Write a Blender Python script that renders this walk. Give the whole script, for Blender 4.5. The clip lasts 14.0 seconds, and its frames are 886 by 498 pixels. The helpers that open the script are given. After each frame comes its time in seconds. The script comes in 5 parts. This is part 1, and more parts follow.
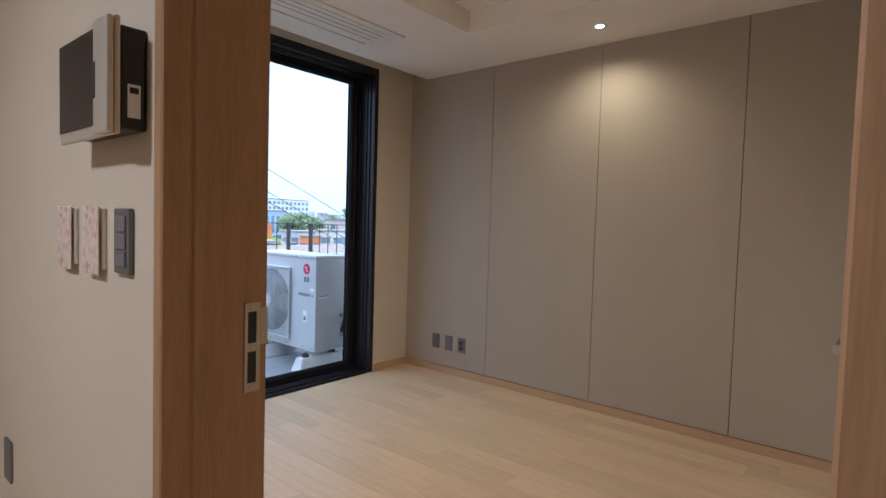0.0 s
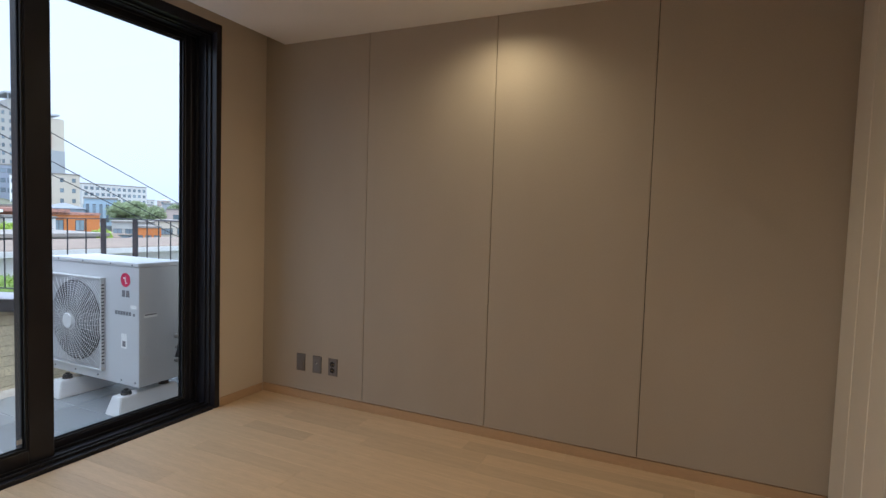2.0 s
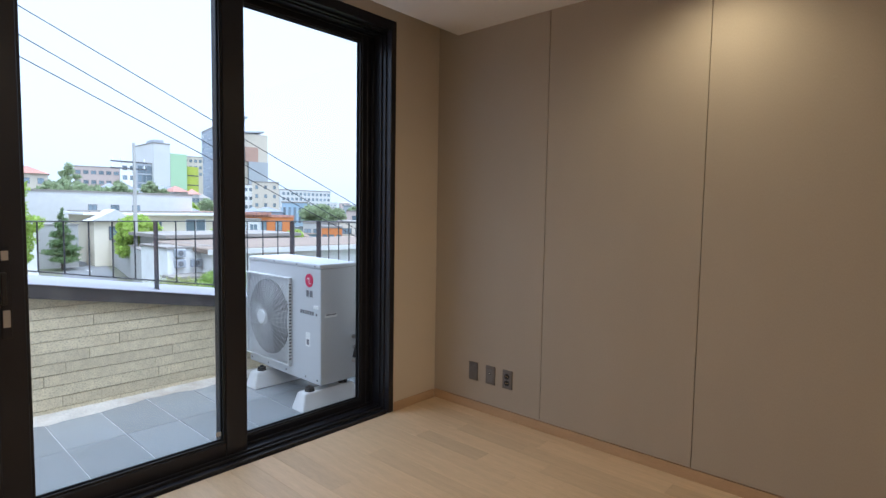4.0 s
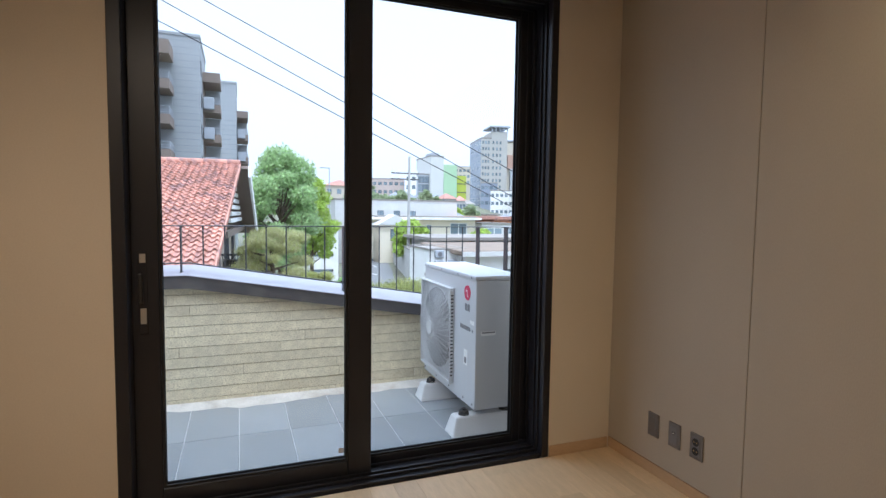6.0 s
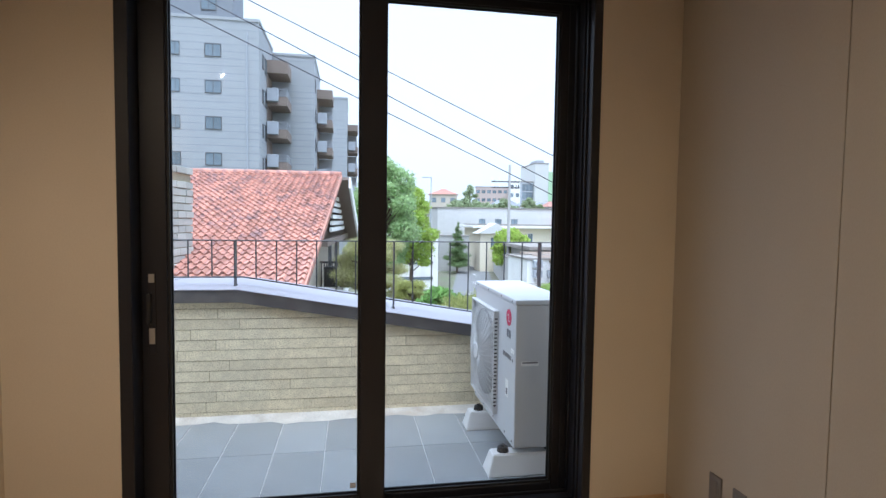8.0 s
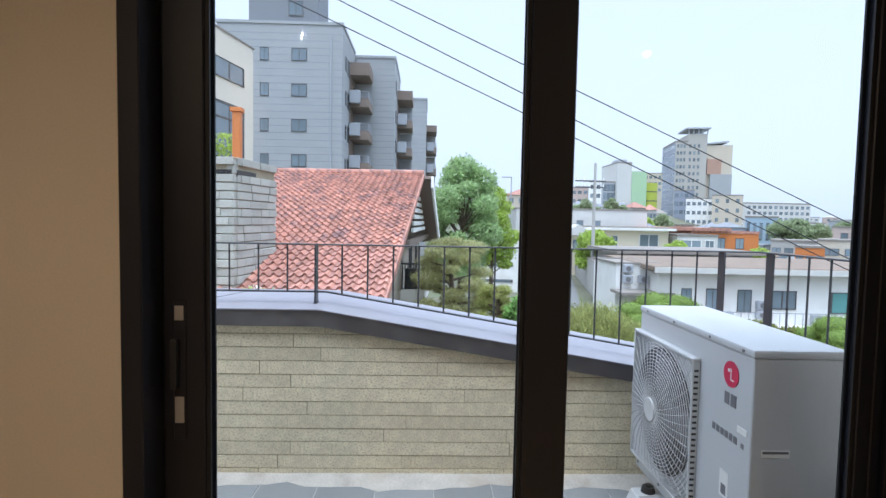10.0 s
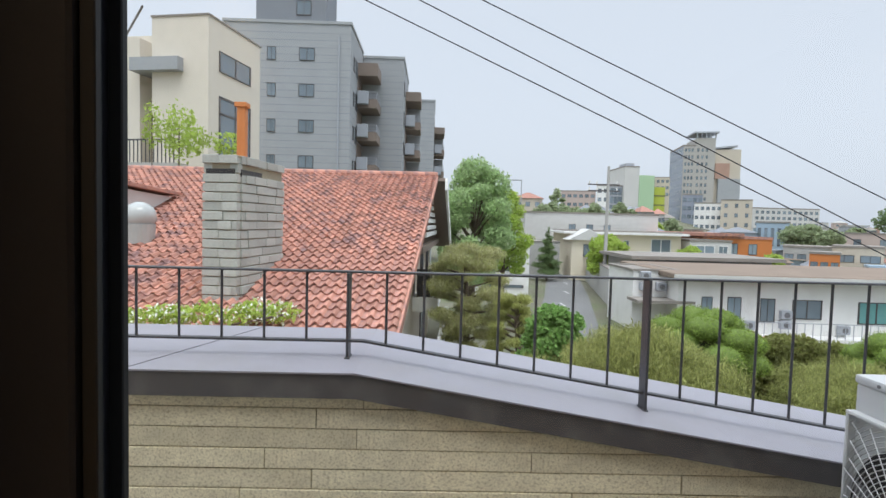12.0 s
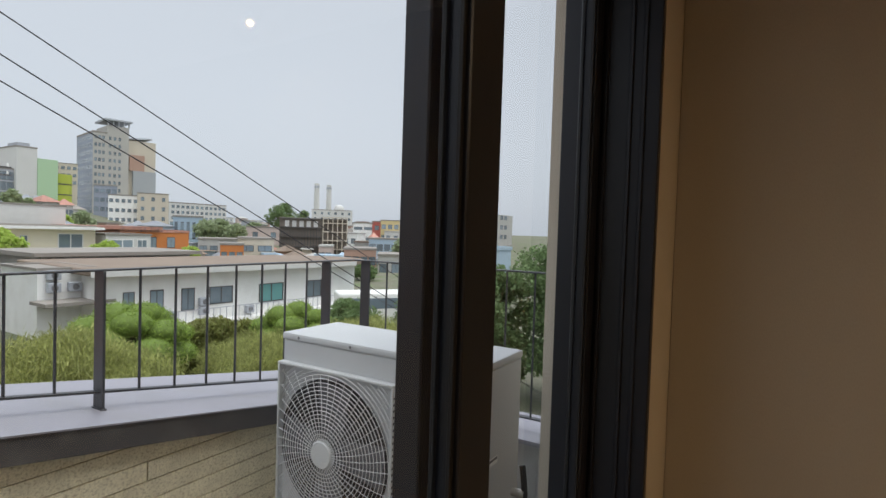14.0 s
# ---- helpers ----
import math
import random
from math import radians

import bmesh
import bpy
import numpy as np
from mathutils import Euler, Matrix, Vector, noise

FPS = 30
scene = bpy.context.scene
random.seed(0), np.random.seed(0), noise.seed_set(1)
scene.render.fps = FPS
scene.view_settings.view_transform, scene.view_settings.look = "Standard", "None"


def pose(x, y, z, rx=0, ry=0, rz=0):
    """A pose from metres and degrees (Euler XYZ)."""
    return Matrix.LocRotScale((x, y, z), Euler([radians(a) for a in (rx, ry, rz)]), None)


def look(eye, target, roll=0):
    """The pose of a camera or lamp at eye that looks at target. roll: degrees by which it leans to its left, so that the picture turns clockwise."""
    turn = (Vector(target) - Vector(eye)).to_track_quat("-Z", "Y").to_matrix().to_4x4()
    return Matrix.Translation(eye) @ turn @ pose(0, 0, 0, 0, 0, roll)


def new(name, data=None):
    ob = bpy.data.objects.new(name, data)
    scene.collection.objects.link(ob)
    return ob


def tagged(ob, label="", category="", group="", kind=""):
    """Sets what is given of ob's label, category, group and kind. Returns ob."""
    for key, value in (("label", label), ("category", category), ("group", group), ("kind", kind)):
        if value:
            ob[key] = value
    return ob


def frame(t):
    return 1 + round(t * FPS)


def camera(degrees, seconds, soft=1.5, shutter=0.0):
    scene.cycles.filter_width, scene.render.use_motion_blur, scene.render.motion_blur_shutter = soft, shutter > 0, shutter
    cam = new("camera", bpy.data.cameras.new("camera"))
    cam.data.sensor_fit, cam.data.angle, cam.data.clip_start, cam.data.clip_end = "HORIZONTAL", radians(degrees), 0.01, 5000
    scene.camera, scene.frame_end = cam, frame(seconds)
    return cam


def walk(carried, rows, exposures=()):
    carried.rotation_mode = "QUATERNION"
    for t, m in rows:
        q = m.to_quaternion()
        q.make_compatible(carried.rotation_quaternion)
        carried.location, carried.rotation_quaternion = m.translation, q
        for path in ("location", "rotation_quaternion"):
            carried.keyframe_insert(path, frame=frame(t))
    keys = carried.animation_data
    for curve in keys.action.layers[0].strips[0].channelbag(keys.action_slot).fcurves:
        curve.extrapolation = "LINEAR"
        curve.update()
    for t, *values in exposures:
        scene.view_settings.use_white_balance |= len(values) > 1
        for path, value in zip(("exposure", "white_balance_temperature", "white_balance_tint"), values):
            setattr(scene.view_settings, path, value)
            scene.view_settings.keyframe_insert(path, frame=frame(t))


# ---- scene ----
cam = camera(79.5, 14.0)
PATH = [
    (0, (0.231, 0.073, 1.243), (-1.041, 1.613, 1.151), 1.7),
    (0.5, (0.108, 0.198, 1.25), (-0.944, 1.896, 1.154), 1.7),
    (1, (-0.004, 0.319, 1.261), (-0.91, 2.099, 1.161), 1.8),
    (1.5, (-0.107, 0.452, 1.28), (-0.956, 2.26, 1.174), 1.8),
    (2, (-0.22, 0.546, 1.298), (-1.053, 2.361, 1.184), 1.8),
    (2.5, (-0.317, 0.623, 1.305), (-1.15, 2.438, 1.183), 1.7),
    (3, (-0.411, 0.669, 1.316), (-1.332, 2.44, 1.184), 1.6),
    (3.5, (-0.445, 0.733, 1.299), (-1.585, 2.371, 1.17), 1.1),
    (4, (-0.491, 0.77, 1.302), (-1.822, 2.256, 1.167), 0.9),
    (4.2, (-0.513, 0.809, 1.305), (-1.925, 2.218, 1.166), 0.8),
    (6.5, (-0.566, 1.776, 1.326), (-2.488, 2.313, 1.203), 1.0),
    (7, (-0.522, 1.961, 1.36), (-2.476, 2.375, 1.246), 1.0),
    (7.2, (-0.53, 1.987, 1.373), (-2.484, 2.398, 1.261), 0.9),
    (9.5, (-1.443, 1.922, 1.365), (-3.438, 2.022, 1.259), 1.0),
    (10, (-1.755, 1.775, 1.357), (-3.752, 1.835, 1.248), 1.1),
    (10.2, (-1.863, 1.729, 1.356), (-3.86, 1.776, 1.247), 1.1),
    (10.5, (-2.045, 1.669, 1.349), (-4.042, 1.7, 1.243), 1.2),
    (11, (-2.309, 1.589, 1.366), (-4.307, 1.597, 1.266), 1.2),
    (11.5, (-2.543, 1.506, 1.39), (-4.541, 1.51, 1.291), 1.4),
    (12, (-2.727, 1.466, 1.403), (-4.724, 1.508, 1.304), 1.5),
    (12.5, (-2.778, 1.431, 1.404), (-4.764, 1.646, 1.305), 1.4),
    (12.8, (-2.769, 1.396, 1.403), (-4.714, 1.855, 1.313), 1.3),
    (13, (-2.756, 1.373, 1.402), (-4.629, 2.067, 1.316), 1.4),
    (13.2, (-2.74, 1.361, 1.395), (-4.496, 2.315, 1.317), 1.3),
    (13.5, (-2.722, 1.327, 1.392), (-4.235, 2.633, 1.322), 1.4),
    (13.6, (-2.719, 1.326, 1.387), (-4.145, 2.727, 1.317), 1.1),
    (14, (-2.69, 1.302, 1.381), (-3.733, 3.007, 1.321), 1.8),
]
walk(cam, [(t, look(eye, target, roll)) for t, eye, target, roll in PATH],
     exposures=[(0.0, 1.18, 4950, 10), (0.5, 1.42, 4650, 10), (1.0, 1.48, 4500, 10), (1.5, 1.15, 5000, 10), (2.0, 0.85, 5500, 10), (3.0, 0.85, 6100, 12), (3.5, 0.98, 5150, 10), (4.2, 1.0, 5450, 10),
                (6.3, 1.0, 5550, 10), (7.2, 1.0, 5550, 10), (9.3, 0.95, 5550, 10), (10.0, 0.68, 5700, 10), (11.0, 0.33, 6350, 10), (12.0, 0.32, 6500, 10), (13.0, 0.25, 6700, 10),
                (14.0, 0.15, 6700, 10)])

# ---- world and lights ----
world = bpy.data.worlds.new("overcast_sky")
scene.world = world
world.use_nodes = True
wn, wl = world.node_tree.nodes, world.node_tree.links
sky = wn.new("ShaderNodeTexSky")
sky.sky_type, sky.sun_disc = "NISHITA", False
sky.sun_elevation, sky.sun_rotation = radians(58), radians(150)
sky.air_density, sky.dust_density, sky.ozone_density = 1.2, 4.0, 1.0
grey = wn.new("ShaderNodeHueSaturation")
grey.inputs["Saturation"].default_value = 0.3
haze = wn.new("ShaderNodeMix")
haze.data_type = "RGBA"
haze.inputs["Factor"].default_value = 0.75
haze.inputs["B"].default_value = (6.6, 7.0, 7.9, 1)
wl.new(sky.outputs["Color"], grey.inputs["Color"])
wl.new(grey.outputs["Color"], haze.inputs["A"])
# an overcast sky is about three times as bright overhead as at the horizon
where, split, lift, dome = wn.new("ShaderNodeTexCoord"), wn.new("ShaderNodeSeparateXYZ"), wn.new("ShaderNodeMapRange"), wn.new("ShaderNodeVectorMath")
wl.new(where.outputs["Generated"], split.inputs[0])
wl.new(split.outputs["Z"], lift.inputs["Value"])
lift.inputs["From Min"].default_value, lift.inputs["From Max"].default_value = 0.35, 1.0
lift.interpolation_type = "SMOOTHSTEP"
lift.inputs["To Min"].default_value, lift.inputs["To Max"].default_value = 1.3, 3.2
dome.operation = "SCALE"
wl.new(haze.outputs["Result"], dome.inputs[0])
wl.new(lift.outputs[0], dome.inputs["Scale"])
wl.new(dome.outputs[0], wn["Background"].inputs["Color"])
wn["Background"].inputs["Strength"].default_value = 0.085

sun_data = bpy.data.lights.new("sun", "SUN")
sun_data.energy, sun_data.angle, sun_data.color = 1.3, radians(30), (1.0, 0.96, 0.9)
sun = new("sun", sun_data)
sun.matrix_world = look((0, 0, 40), (-14, -5, 0))


def lamp(name, at, aim, watts, size, colour, spread):
    data = bpy.data.lights.new(name, "SPOT")
    data.energy, data.shadow_soft_size, data.color = watts, size, colour
    data.spot_size, data.spot_blend = radians(spread), 1.0
    ob = new(name, data)
    ob.matrix_world = look(at, aim)
    return ob


WARM = (1.0, 0.77, 0.52)
CEIL = 2.47
lamp("downlight_beam", (-1.16, 3.185, CEIL - 0.012), (-1.3, 2.95, 0), 12.5, 0.013, (1.0, 0.76, 0.42), 160)
lamp("downlight_beam", (-1.16, 1.0, CEIL - 0.012), (-1.3, 1.1, 0), 44, 0.012, WARM, 170)
# unseen hall lamp, added to brighten the hall wall
lamp("downlight_beam", (-0.9, -0.95, CEIL - 0.012), (-0.9, -0.9, 0), 88, 0.12, (1.0, 0.88, 0.74), 174)

# ---- materials ----


def mat(name, base, rough=0.6, metal=0.0, vary=0.12, scale=6.0, fine=90.0, bump=0.15, stretch=(1, 1, 1), island=0.0, spec=0.4, dirt=None):
    """Principled surface with variation at two scales and fine relief; vary is the swing of the value."""
    m = bpy.data.materials.new(name)
    m.use_nodes = True
    n, l = m.node_tree.nodes, m.node_tree.links
    p = n["Principled BSDF"]
    p.inputs["Roughness"].default_value, p.inputs["Metallic"].default_value = rough, metal
    p.inputs["Specular IOR Level"].default_value = spec
    co = n.new("ShaderNodeTexCoord")
    mp = n.new("ShaderNodeMapping")
    mp.inputs["Scale"].default_value = stretch
    l.new(co.outputs["Object"], mp.inputs["Vector"])
    big, small = n.new("ShaderNodeTexNoise"), n.new("ShaderNodeTexNoise")
    big.inputs["Scale"].default_value, small.inputs["Scale"].default_value = scale, fine
    big.inputs["Detail"].default_value, small.inputs["Detail"].default_value = 4, 3
    for t in (big, small):
        l.new(mp.outputs["Vector"], t.inputs["Vector"])
    add = n.new("ShaderNodeMath")
    add.operation = "ADD"
    l.new(big.outputs["Fac"], add.inputs[0])
    l.new(small.outputs["Fac"], add.inputs[1])
    rng = n.new("ShaderNodeMapRange")
    rng.inputs["From Min"].default_value, rng.inputs["From Max"].default_value = 0.6, 1.4
    rng.inputs["To Min"].default_value, rng.inputs["To Max"].default_value = 1 - vary, 1 + vary
    l.new(add.outputs[0], rng.inputs["Value"])
    val = rng.outputs[0]
    if island:
        info = n.new("ShaderNodeObjectInfo")
        geo = n.new("ShaderNodeNewGeometry")
        s = n.new("ShaderNodeMath")
        s.operation = "ADD"
        l.new(info.outputs["Random"], s.inputs[0])
        l.new(geo.outputs["Random Per Island"], s.inputs[1])
        fr = n.new("ShaderNodeMath")
        fr.operation = "FRACT"
        l.new(s.outputs[0], fr.inputs[0])
        r2 = n.new("ShaderNodeMapRange")
        r2.inputs["To Min"].default_value, r2.inputs["To Max"].default_value = 1 - island, 1 + island
        l.new(fr.outputs[0], r2.inputs["Value"])
        mu = n.new("ShaderNodeMath")
        mu.operation = "MULTIPLY"
        l.new(val, mu.inputs[0])
        l.new(r2.outputs[0], mu.inputs[1])
        val = mu.outputs[0]
    hsv = n.new("ShaderNodeHueSaturation")
    hsv.inputs["Color"].default_value = (*base, 1)
    l.new(val, hsv.inputs["Value"])
    out = hsv.outputs["Color"]
    if dirt:
        colour, amount, size = dirt
        dn = n.new("ShaderNodeTexNoise")
        dn.inputs["Scale"].default_value, dn.inputs["Detail"].default_value = size, 6
        l.new(mp.outputs["Vector"], dn.inputs["Vector"])
        dr = n.new("ShaderNodeMapRange")
        dr.inputs["From Min"].default_value, dr.inputs["From Max"].default_value = 0.48, 0.68
        dr.inputs["To Max"].default_value = amount
        l.new(dn.outputs["Fac"], dr.inputs["Value"])
        mx = n.new("ShaderNodeMix")
        mx.data_type = "RGBA"
        mx.inputs["B"].default_value = (*colour, 1)
        l.new(dr.outputs[0], mx.inputs["Factor"])
        l.new(out, mx.inputs["A"])
        out = mx.outputs["Result"]
    l.new(out, p.inputs["Base Color"])
    if bump:
        b = n.new("ShaderNodeBump")
        b.inputs["Strength"].default_value, b.inputs["Distance"].default_value = bump, 0.004
        l.new(add.outputs[0], b.inputs["Height"])
        l.new(b.outputs["Normal"], p.inputs["Normal"])
    return m


def leafy(name, base, vary=0.4):
    m = mat(name, base, 0.6, vary=0.2, scale=3, fine=30, bump=0.0, island=vary, spec=0.25)
    n, l = m.node_tree.nodes, m.node_tree.links
    t = n.new("ShaderNodeBsdfTranslucent")
    mix = n.new("ShaderNodeMixShader")
    mix.inputs["Fac"].default_value = 0.5
    l.new(n["Principled BSDF"].inputs["Base Color"].links[0].from_socket, t.inputs["Color"])
    l.new(n["Principled BSDF"].outputs[0], mix.inputs[1])
    l.new(t.outputs[0], mix.inputs[2])
    l.new(mix.outputs[0], n["Material Output"].inputs["Surface"])
    return m


def glass_mat(name, tint):
    """Thin architectural glazing: clear, with a Fresnel gloss."""
    m = bpy.data.materials.new(name)
    m.use_nodes = True
    n, l = m.node_tree.nodes, m.node_tree.links
    n.remove(n["Principled BSDF"])
    tr, gl, fr, mix = n.new("ShaderNodeBsdfTransparent"), n.new("ShaderNodeBsdfGlossy"), n.new("ShaderNodeFresnel"), n.new("ShaderNodeMixShader")
    tr.inputs["Color"].default_value = (*tint, 1)
    gl.inputs["Roughness"].default_value = 0.0
    fr.inputs["IOR"].default_value = 1.45
    l.new(fr.outputs[0], mix.inputs["Fac"])
    l.new(tr.outputs[0], mix.inputs[1])
    l.new(gl.outputs[0], mix.inputs[2])
    l.new(mix.outputs[0], n["Material Output"].inputs["Surface"])
    return m


def glow(name, colour, strength):
    m = bpy.data.materials.new(name)
    m.use_nodes = True
    p = m.node_tree.nodes["Principled BSDF"]
    p.inputs["Emission Color"].default_value, p.inputs["Emission Strength"].default_value = (*colour, 1), strength
    return m


WALLPAPER = mat("wallpaper", (0.58, 0.505, 0.405), 0.85, vary=0.05, scale=2, fine=160, bump=0.12)
PANEL = mat("fabric_panel", (0.40, 0.352, 0.288), 0.8, vary=0.05, scale=3, fine=260, bump=0.25, stretch=(1, 1, 0.35))
GAP = mat("dark_gap", (0.035, 0.03, 0.025), 0.9, vary=0.05, bump=0)
CEILING = mat("ceiling_paint", (0.84, 0.81, 0.76), 0.9, vary=0.03, scale=2, fine=140, bump=0.08)
WHITE = mat("white_plastic", (0.78, 0.77, 0.74), 0.45, vary=0.03, bump=0.03)
OAK = mat("oak_floor", (0.585, 0.435, 0.265), 0.4, vary=0.13, scale=4, fine=26, bump=0.06, stretch=(0.5, 7, 7), island=0.085)
SKIRT = mat("oak_skirting", (0.47, 0.32, 0.19), 0.5, vary=0.12, scale=4, fine=30, bump=0.08, stretch=(1, 1, 8))
JAMB = mat("brown_oak_veneer", (0.37, 0.222, 0.118), 0.5, vary=0.18, scale=5, fine=40, bump=0.1, stretch=(9, 9, 0.5))
LEAF_WOOD = mat("pale_oak_veneer", (0.50, 0.37, 0.23), 0.5, vary=0.10, scale=5, fine=40, bump=0.08, stretch=(9, 9, 0.5))
CREAM = mat("cream_lacquer", (0.70, 0.66, 0.58), 0.4, vary=0.03, bump=0.03)
STEEL = mat("brushed_steel", (0.55, 0.53, 0.5), 0.32, 1.0, vary=0.08, scale=20, fine=200, bump=0.05)
NICKEL = mat("strike_plate", (0.50, 0.45, 0.4), 0.45, 0.8, vary=0.08, scale=20, bump=0.05)
FRAME = mat("anthracite_aluminium", (0.014, 0.0145, 0.02), 0.36, 0.1, vary=0.08, scale=10, fine=200, bump=0.04)
GASKET = mat("gasket", (0.01, 0.01, 0.011), 0.6, vary=0.05, bump=0)
LOCK = mat("lock_plate", (0.42, 0.40, 0.38), 0.4, 0.6, vary=0.05, bump=0)
GLASS = glass_mat("window_glass", (0.90, 0.95, 0.965))
OUTLET = mat("grey_outlet", (0.17, 0.16, 0.155), 0.4, 0.3, vary=0.05, bump=0.03)
# for dark plastic, and for hollows whose shade is put into the colour
DARK = mat("dark_plastic_and_hollows", (0.02, 0.02, 0.022), 0.35, vary=0.05, bump=0)
GREY = mat("grey_plastic", (0.16, 0.16, 0.17), 0.45, vary=0.05, bump=0)
BRASS = mat("contact_brass", (0.6, 0.45, 0.2), 0.3, 1.0, vary=0.05, bump=0)
FILM = mat("wrapping_film", (0.72, 0.62, 0.56), 0.18, vary=0.2, scale=40, fine=120, bump=0.5, dirt=((0.6, 0.2, 0.16), 0.8, 60))
SCREEN = mat("screen_glass", (0.012, 0.013, 0.016), 0.04, vary=0.02, bump=0, spec=0.9)
CHAMP = mat("champagne_bezel", (0.62, 0.57, 0.5), 0.35, 0.5, vary=0.03, bump=0)
DOWNLIGHT = glow("downlight_diffuser", (1.0, 0.86, 0.66), 5.0)
ACWHITE = mat("outdoor_unit_paint", (0.52, 0.53, 0.535), 0.42, vary=0.04, scale=3, bump=0.03)
ACGRILLE = mat("grille_plastic", (0.58, 0.585, 0.58), 0.5, vary=0.04, bump=0)
RED = mat("logo_red", (0.55, 0.02, 0.08), 0.4, vary=0.03, bump=0)
GREYTXT = mat("logo_grey", (0.16, 0.16, 0.17), 0.5, vary=0.03, bump=0)
RUBBER = mat("rubber", (0.03, 0.03, 0.03), 0.7, vary=0.1, bump=0.1)
PLINTH = mat("white_plinth", (0.66, 0.66, 0.65), 0.6, vary=0.06, bump=0.1)
TILE = mat("terrace_slate_tile", (0.27, 0.285, 0.295), 0.25, vary=0.16, scale=3, fine=60, bump=0.12, island=0.10)
MORTAR = mat("mortar_screed", (0.50, 0.47, 0.42), 0.8, vary=0.2, scale=8, bump=0.4, dirt=((0.32, 0.26, 0.2), 0.7, 5))
GROUT = mat("grout", (0.5, 0.5, 0.49), 0.9, vary=0.12, bump=0.2)
BRICK = mat("sandstone_brick", (0.70, 0.625, 0.45), 0.85, vary=0.22, scale=16, fine=210, bump=0.5, island=0.09, dirt=((0.28, 0.23, 0.15), 0.6, 110))
JOINT = mat("brick_joint", (0.33, 0.29, 0.21), 0.95, vary=0.1, bump=0.2)
COPING = mat("grey_metal_coping", (0.335, 0.325, 0.365), 0.42, 0.25, vary=0.06, scale=3, bump=0.05, dirt=((0.3, 0.29, 0.3), 0.5, 4))
FASCIA = mat("dark_fascia", (0.085, 0.08, 0.082), 0.5, 0.2, vary=0.15, scale=4, bump=0.08, dirt=((0.2, 0.19, 0.18), 0.5, 7))
RAIL = mat("railing_paint", (0.06, 0.062, 0.068), 0.45, 0.2, vary=0.08, bump=0.05)
TERRA = mat("terracotta_tile", (0.475, 0.235, 0.175), 0.8, vary=0.14, scale=3, fine=40, bump=0.3, island=0.24, dirt=((0.15, 0.11, 0.125), 0.7, 2.6))
CHIMNEY = mat("grey_split_stone", (0.43, 0.44, 0.405), 0.9, vary=0.2, scale=6, fine=50, bump=0.9, island=0.13)
STUCCO = mat("beige_stucco", (0.71, 0.65, 0.56), 0.9, vary=0.04, scale=2, bump=0.1)
# base lightened to carry some haze of distance
GREYCLAD = mat("grey_cladding", (0.36, 0.375, 0.39), 0.7, vary=0.07, scale=0.6, fine=9, bump=0.05, stretch=(1, 1, 3))
DARKCLAD = mat("dark_cladding", (0.22, 0.235, 0.26), 0.7, vary=0.06, scale=1, fine=9, bump=0.05)
GALROOF = mat("brown_roof_felt", (0.235, 0.18, 0.14), 0.9, vary=0.18, scale=0.5, fine=10, bump=0.1)
CREAMWALL = mat("cream_render", (0.80, 0.72, 0.57), 0.9, vary=0.05, scale=0.6, fine=12, bump=0.05)
BALCONY = mat("brown_balcony", (0.24, 0.19, 0.16), 0.7, vary=0.08, scale=2, bump=0.05)
# pale blue-grey base has the sky's reflection put into the colour
WINDOW = mat("far_window", (0.20, 0.25, 0.29), 0.1, vary=0.2, scale=1, bump=0, island=0.35, spec=0.6)
TEAL = mat("teal_blind", (0.14, 0.34, 0.33), 0.6, vary=0.06, bump=0)
WHITEWALL = mat("white_render", (0.83, 0.82, 0.80), 0.85, vary=0.05, scale=1, fine=20, bump=0.08, dirt=((0.66, 0.64, 0.61), 0.4, 1.2))
CONCRETE = mat("concrete", (0.44, 0.43, 0.41), 0.9, vary=0.12, scale=1, fine=20, bump=0.15)
FLATROOF = mat("flat_roof", (0.27, 0.245, 0.22), 0.9, vary=0.15, scale=0.7, fine=12, bump=0.1)
ASPHALT = mat("asphalt", (0.185, 0.185, 0.185), 0.9, vary=0.15, scale=0.6, fine=60, bump=0.1)
SOIL = mat("garden_ground", (0.16, 0.155, 0.11), 0.95, vary=0.3, scale=0.4, fine=6, bump=0.3, dirt=((0.10, 0.15, 0.05), 0.7, 0.3))
BARK = mat("bark", (0.13, 0.10, 0.075), 0.95, vary=0.3, scale=6, fine=40, bump=0.8)
GREEN = leafy("broad_leaves", (0.41, 0.54, 0.27), 0.22)
DEEP = leafy("dark_leaves", (0.19, 0.27, 0.12), 0.25)
LIME = leafy("young_leaves", (0.44, 0.56, 0.13), 0.22)
PINE = leafy("pine_needles", (0.52, 0.51, 0.29), 0.35)
SHRUB = leafy("shrub_leaves", (0.24, 0.40, 0.12), 0.3)
BUSH_PINE = leafy("bushy_pine_needles", (0.27, 0.29, 0.10), 0.3)
# green paled for town trees: distance haze is put into the colour
HAZE_GREEN = leafy("hazy_leaves", (0.36, 0.42, 0.25), 0.2)
PINENEW = leafy("pine_new_shoots", (0.44, 0.46, 0.17), 0.25)
TOPIARY = leafy("clipped_foliage", (0.27, 0.37, 0.08), 0.35)
# near-black colour for the shade between the clipped pads
PAD_SHADE = mat("shade_between_pads", (0.05, 0.055, 0.025), 0.9, vary=0.2, bump=0.1)
# leaf green at half brightness: shade inside the pads put into the colour
SHADED_CORE = mat("shaded_pad_core", (0.13, 0.185, 0.045), 0.8, vary=0.3, scale=9, fine=55, bump=1.0, spec=0.2)
FLOWER = mat("white_blossom", (0.75, 0.75, 0.66), 0.7, vary=0.1, bump=0)
CABLE = mat("cable", (0.03, 0.03, 0.04), 0.6, vary=0.05, bump=0)
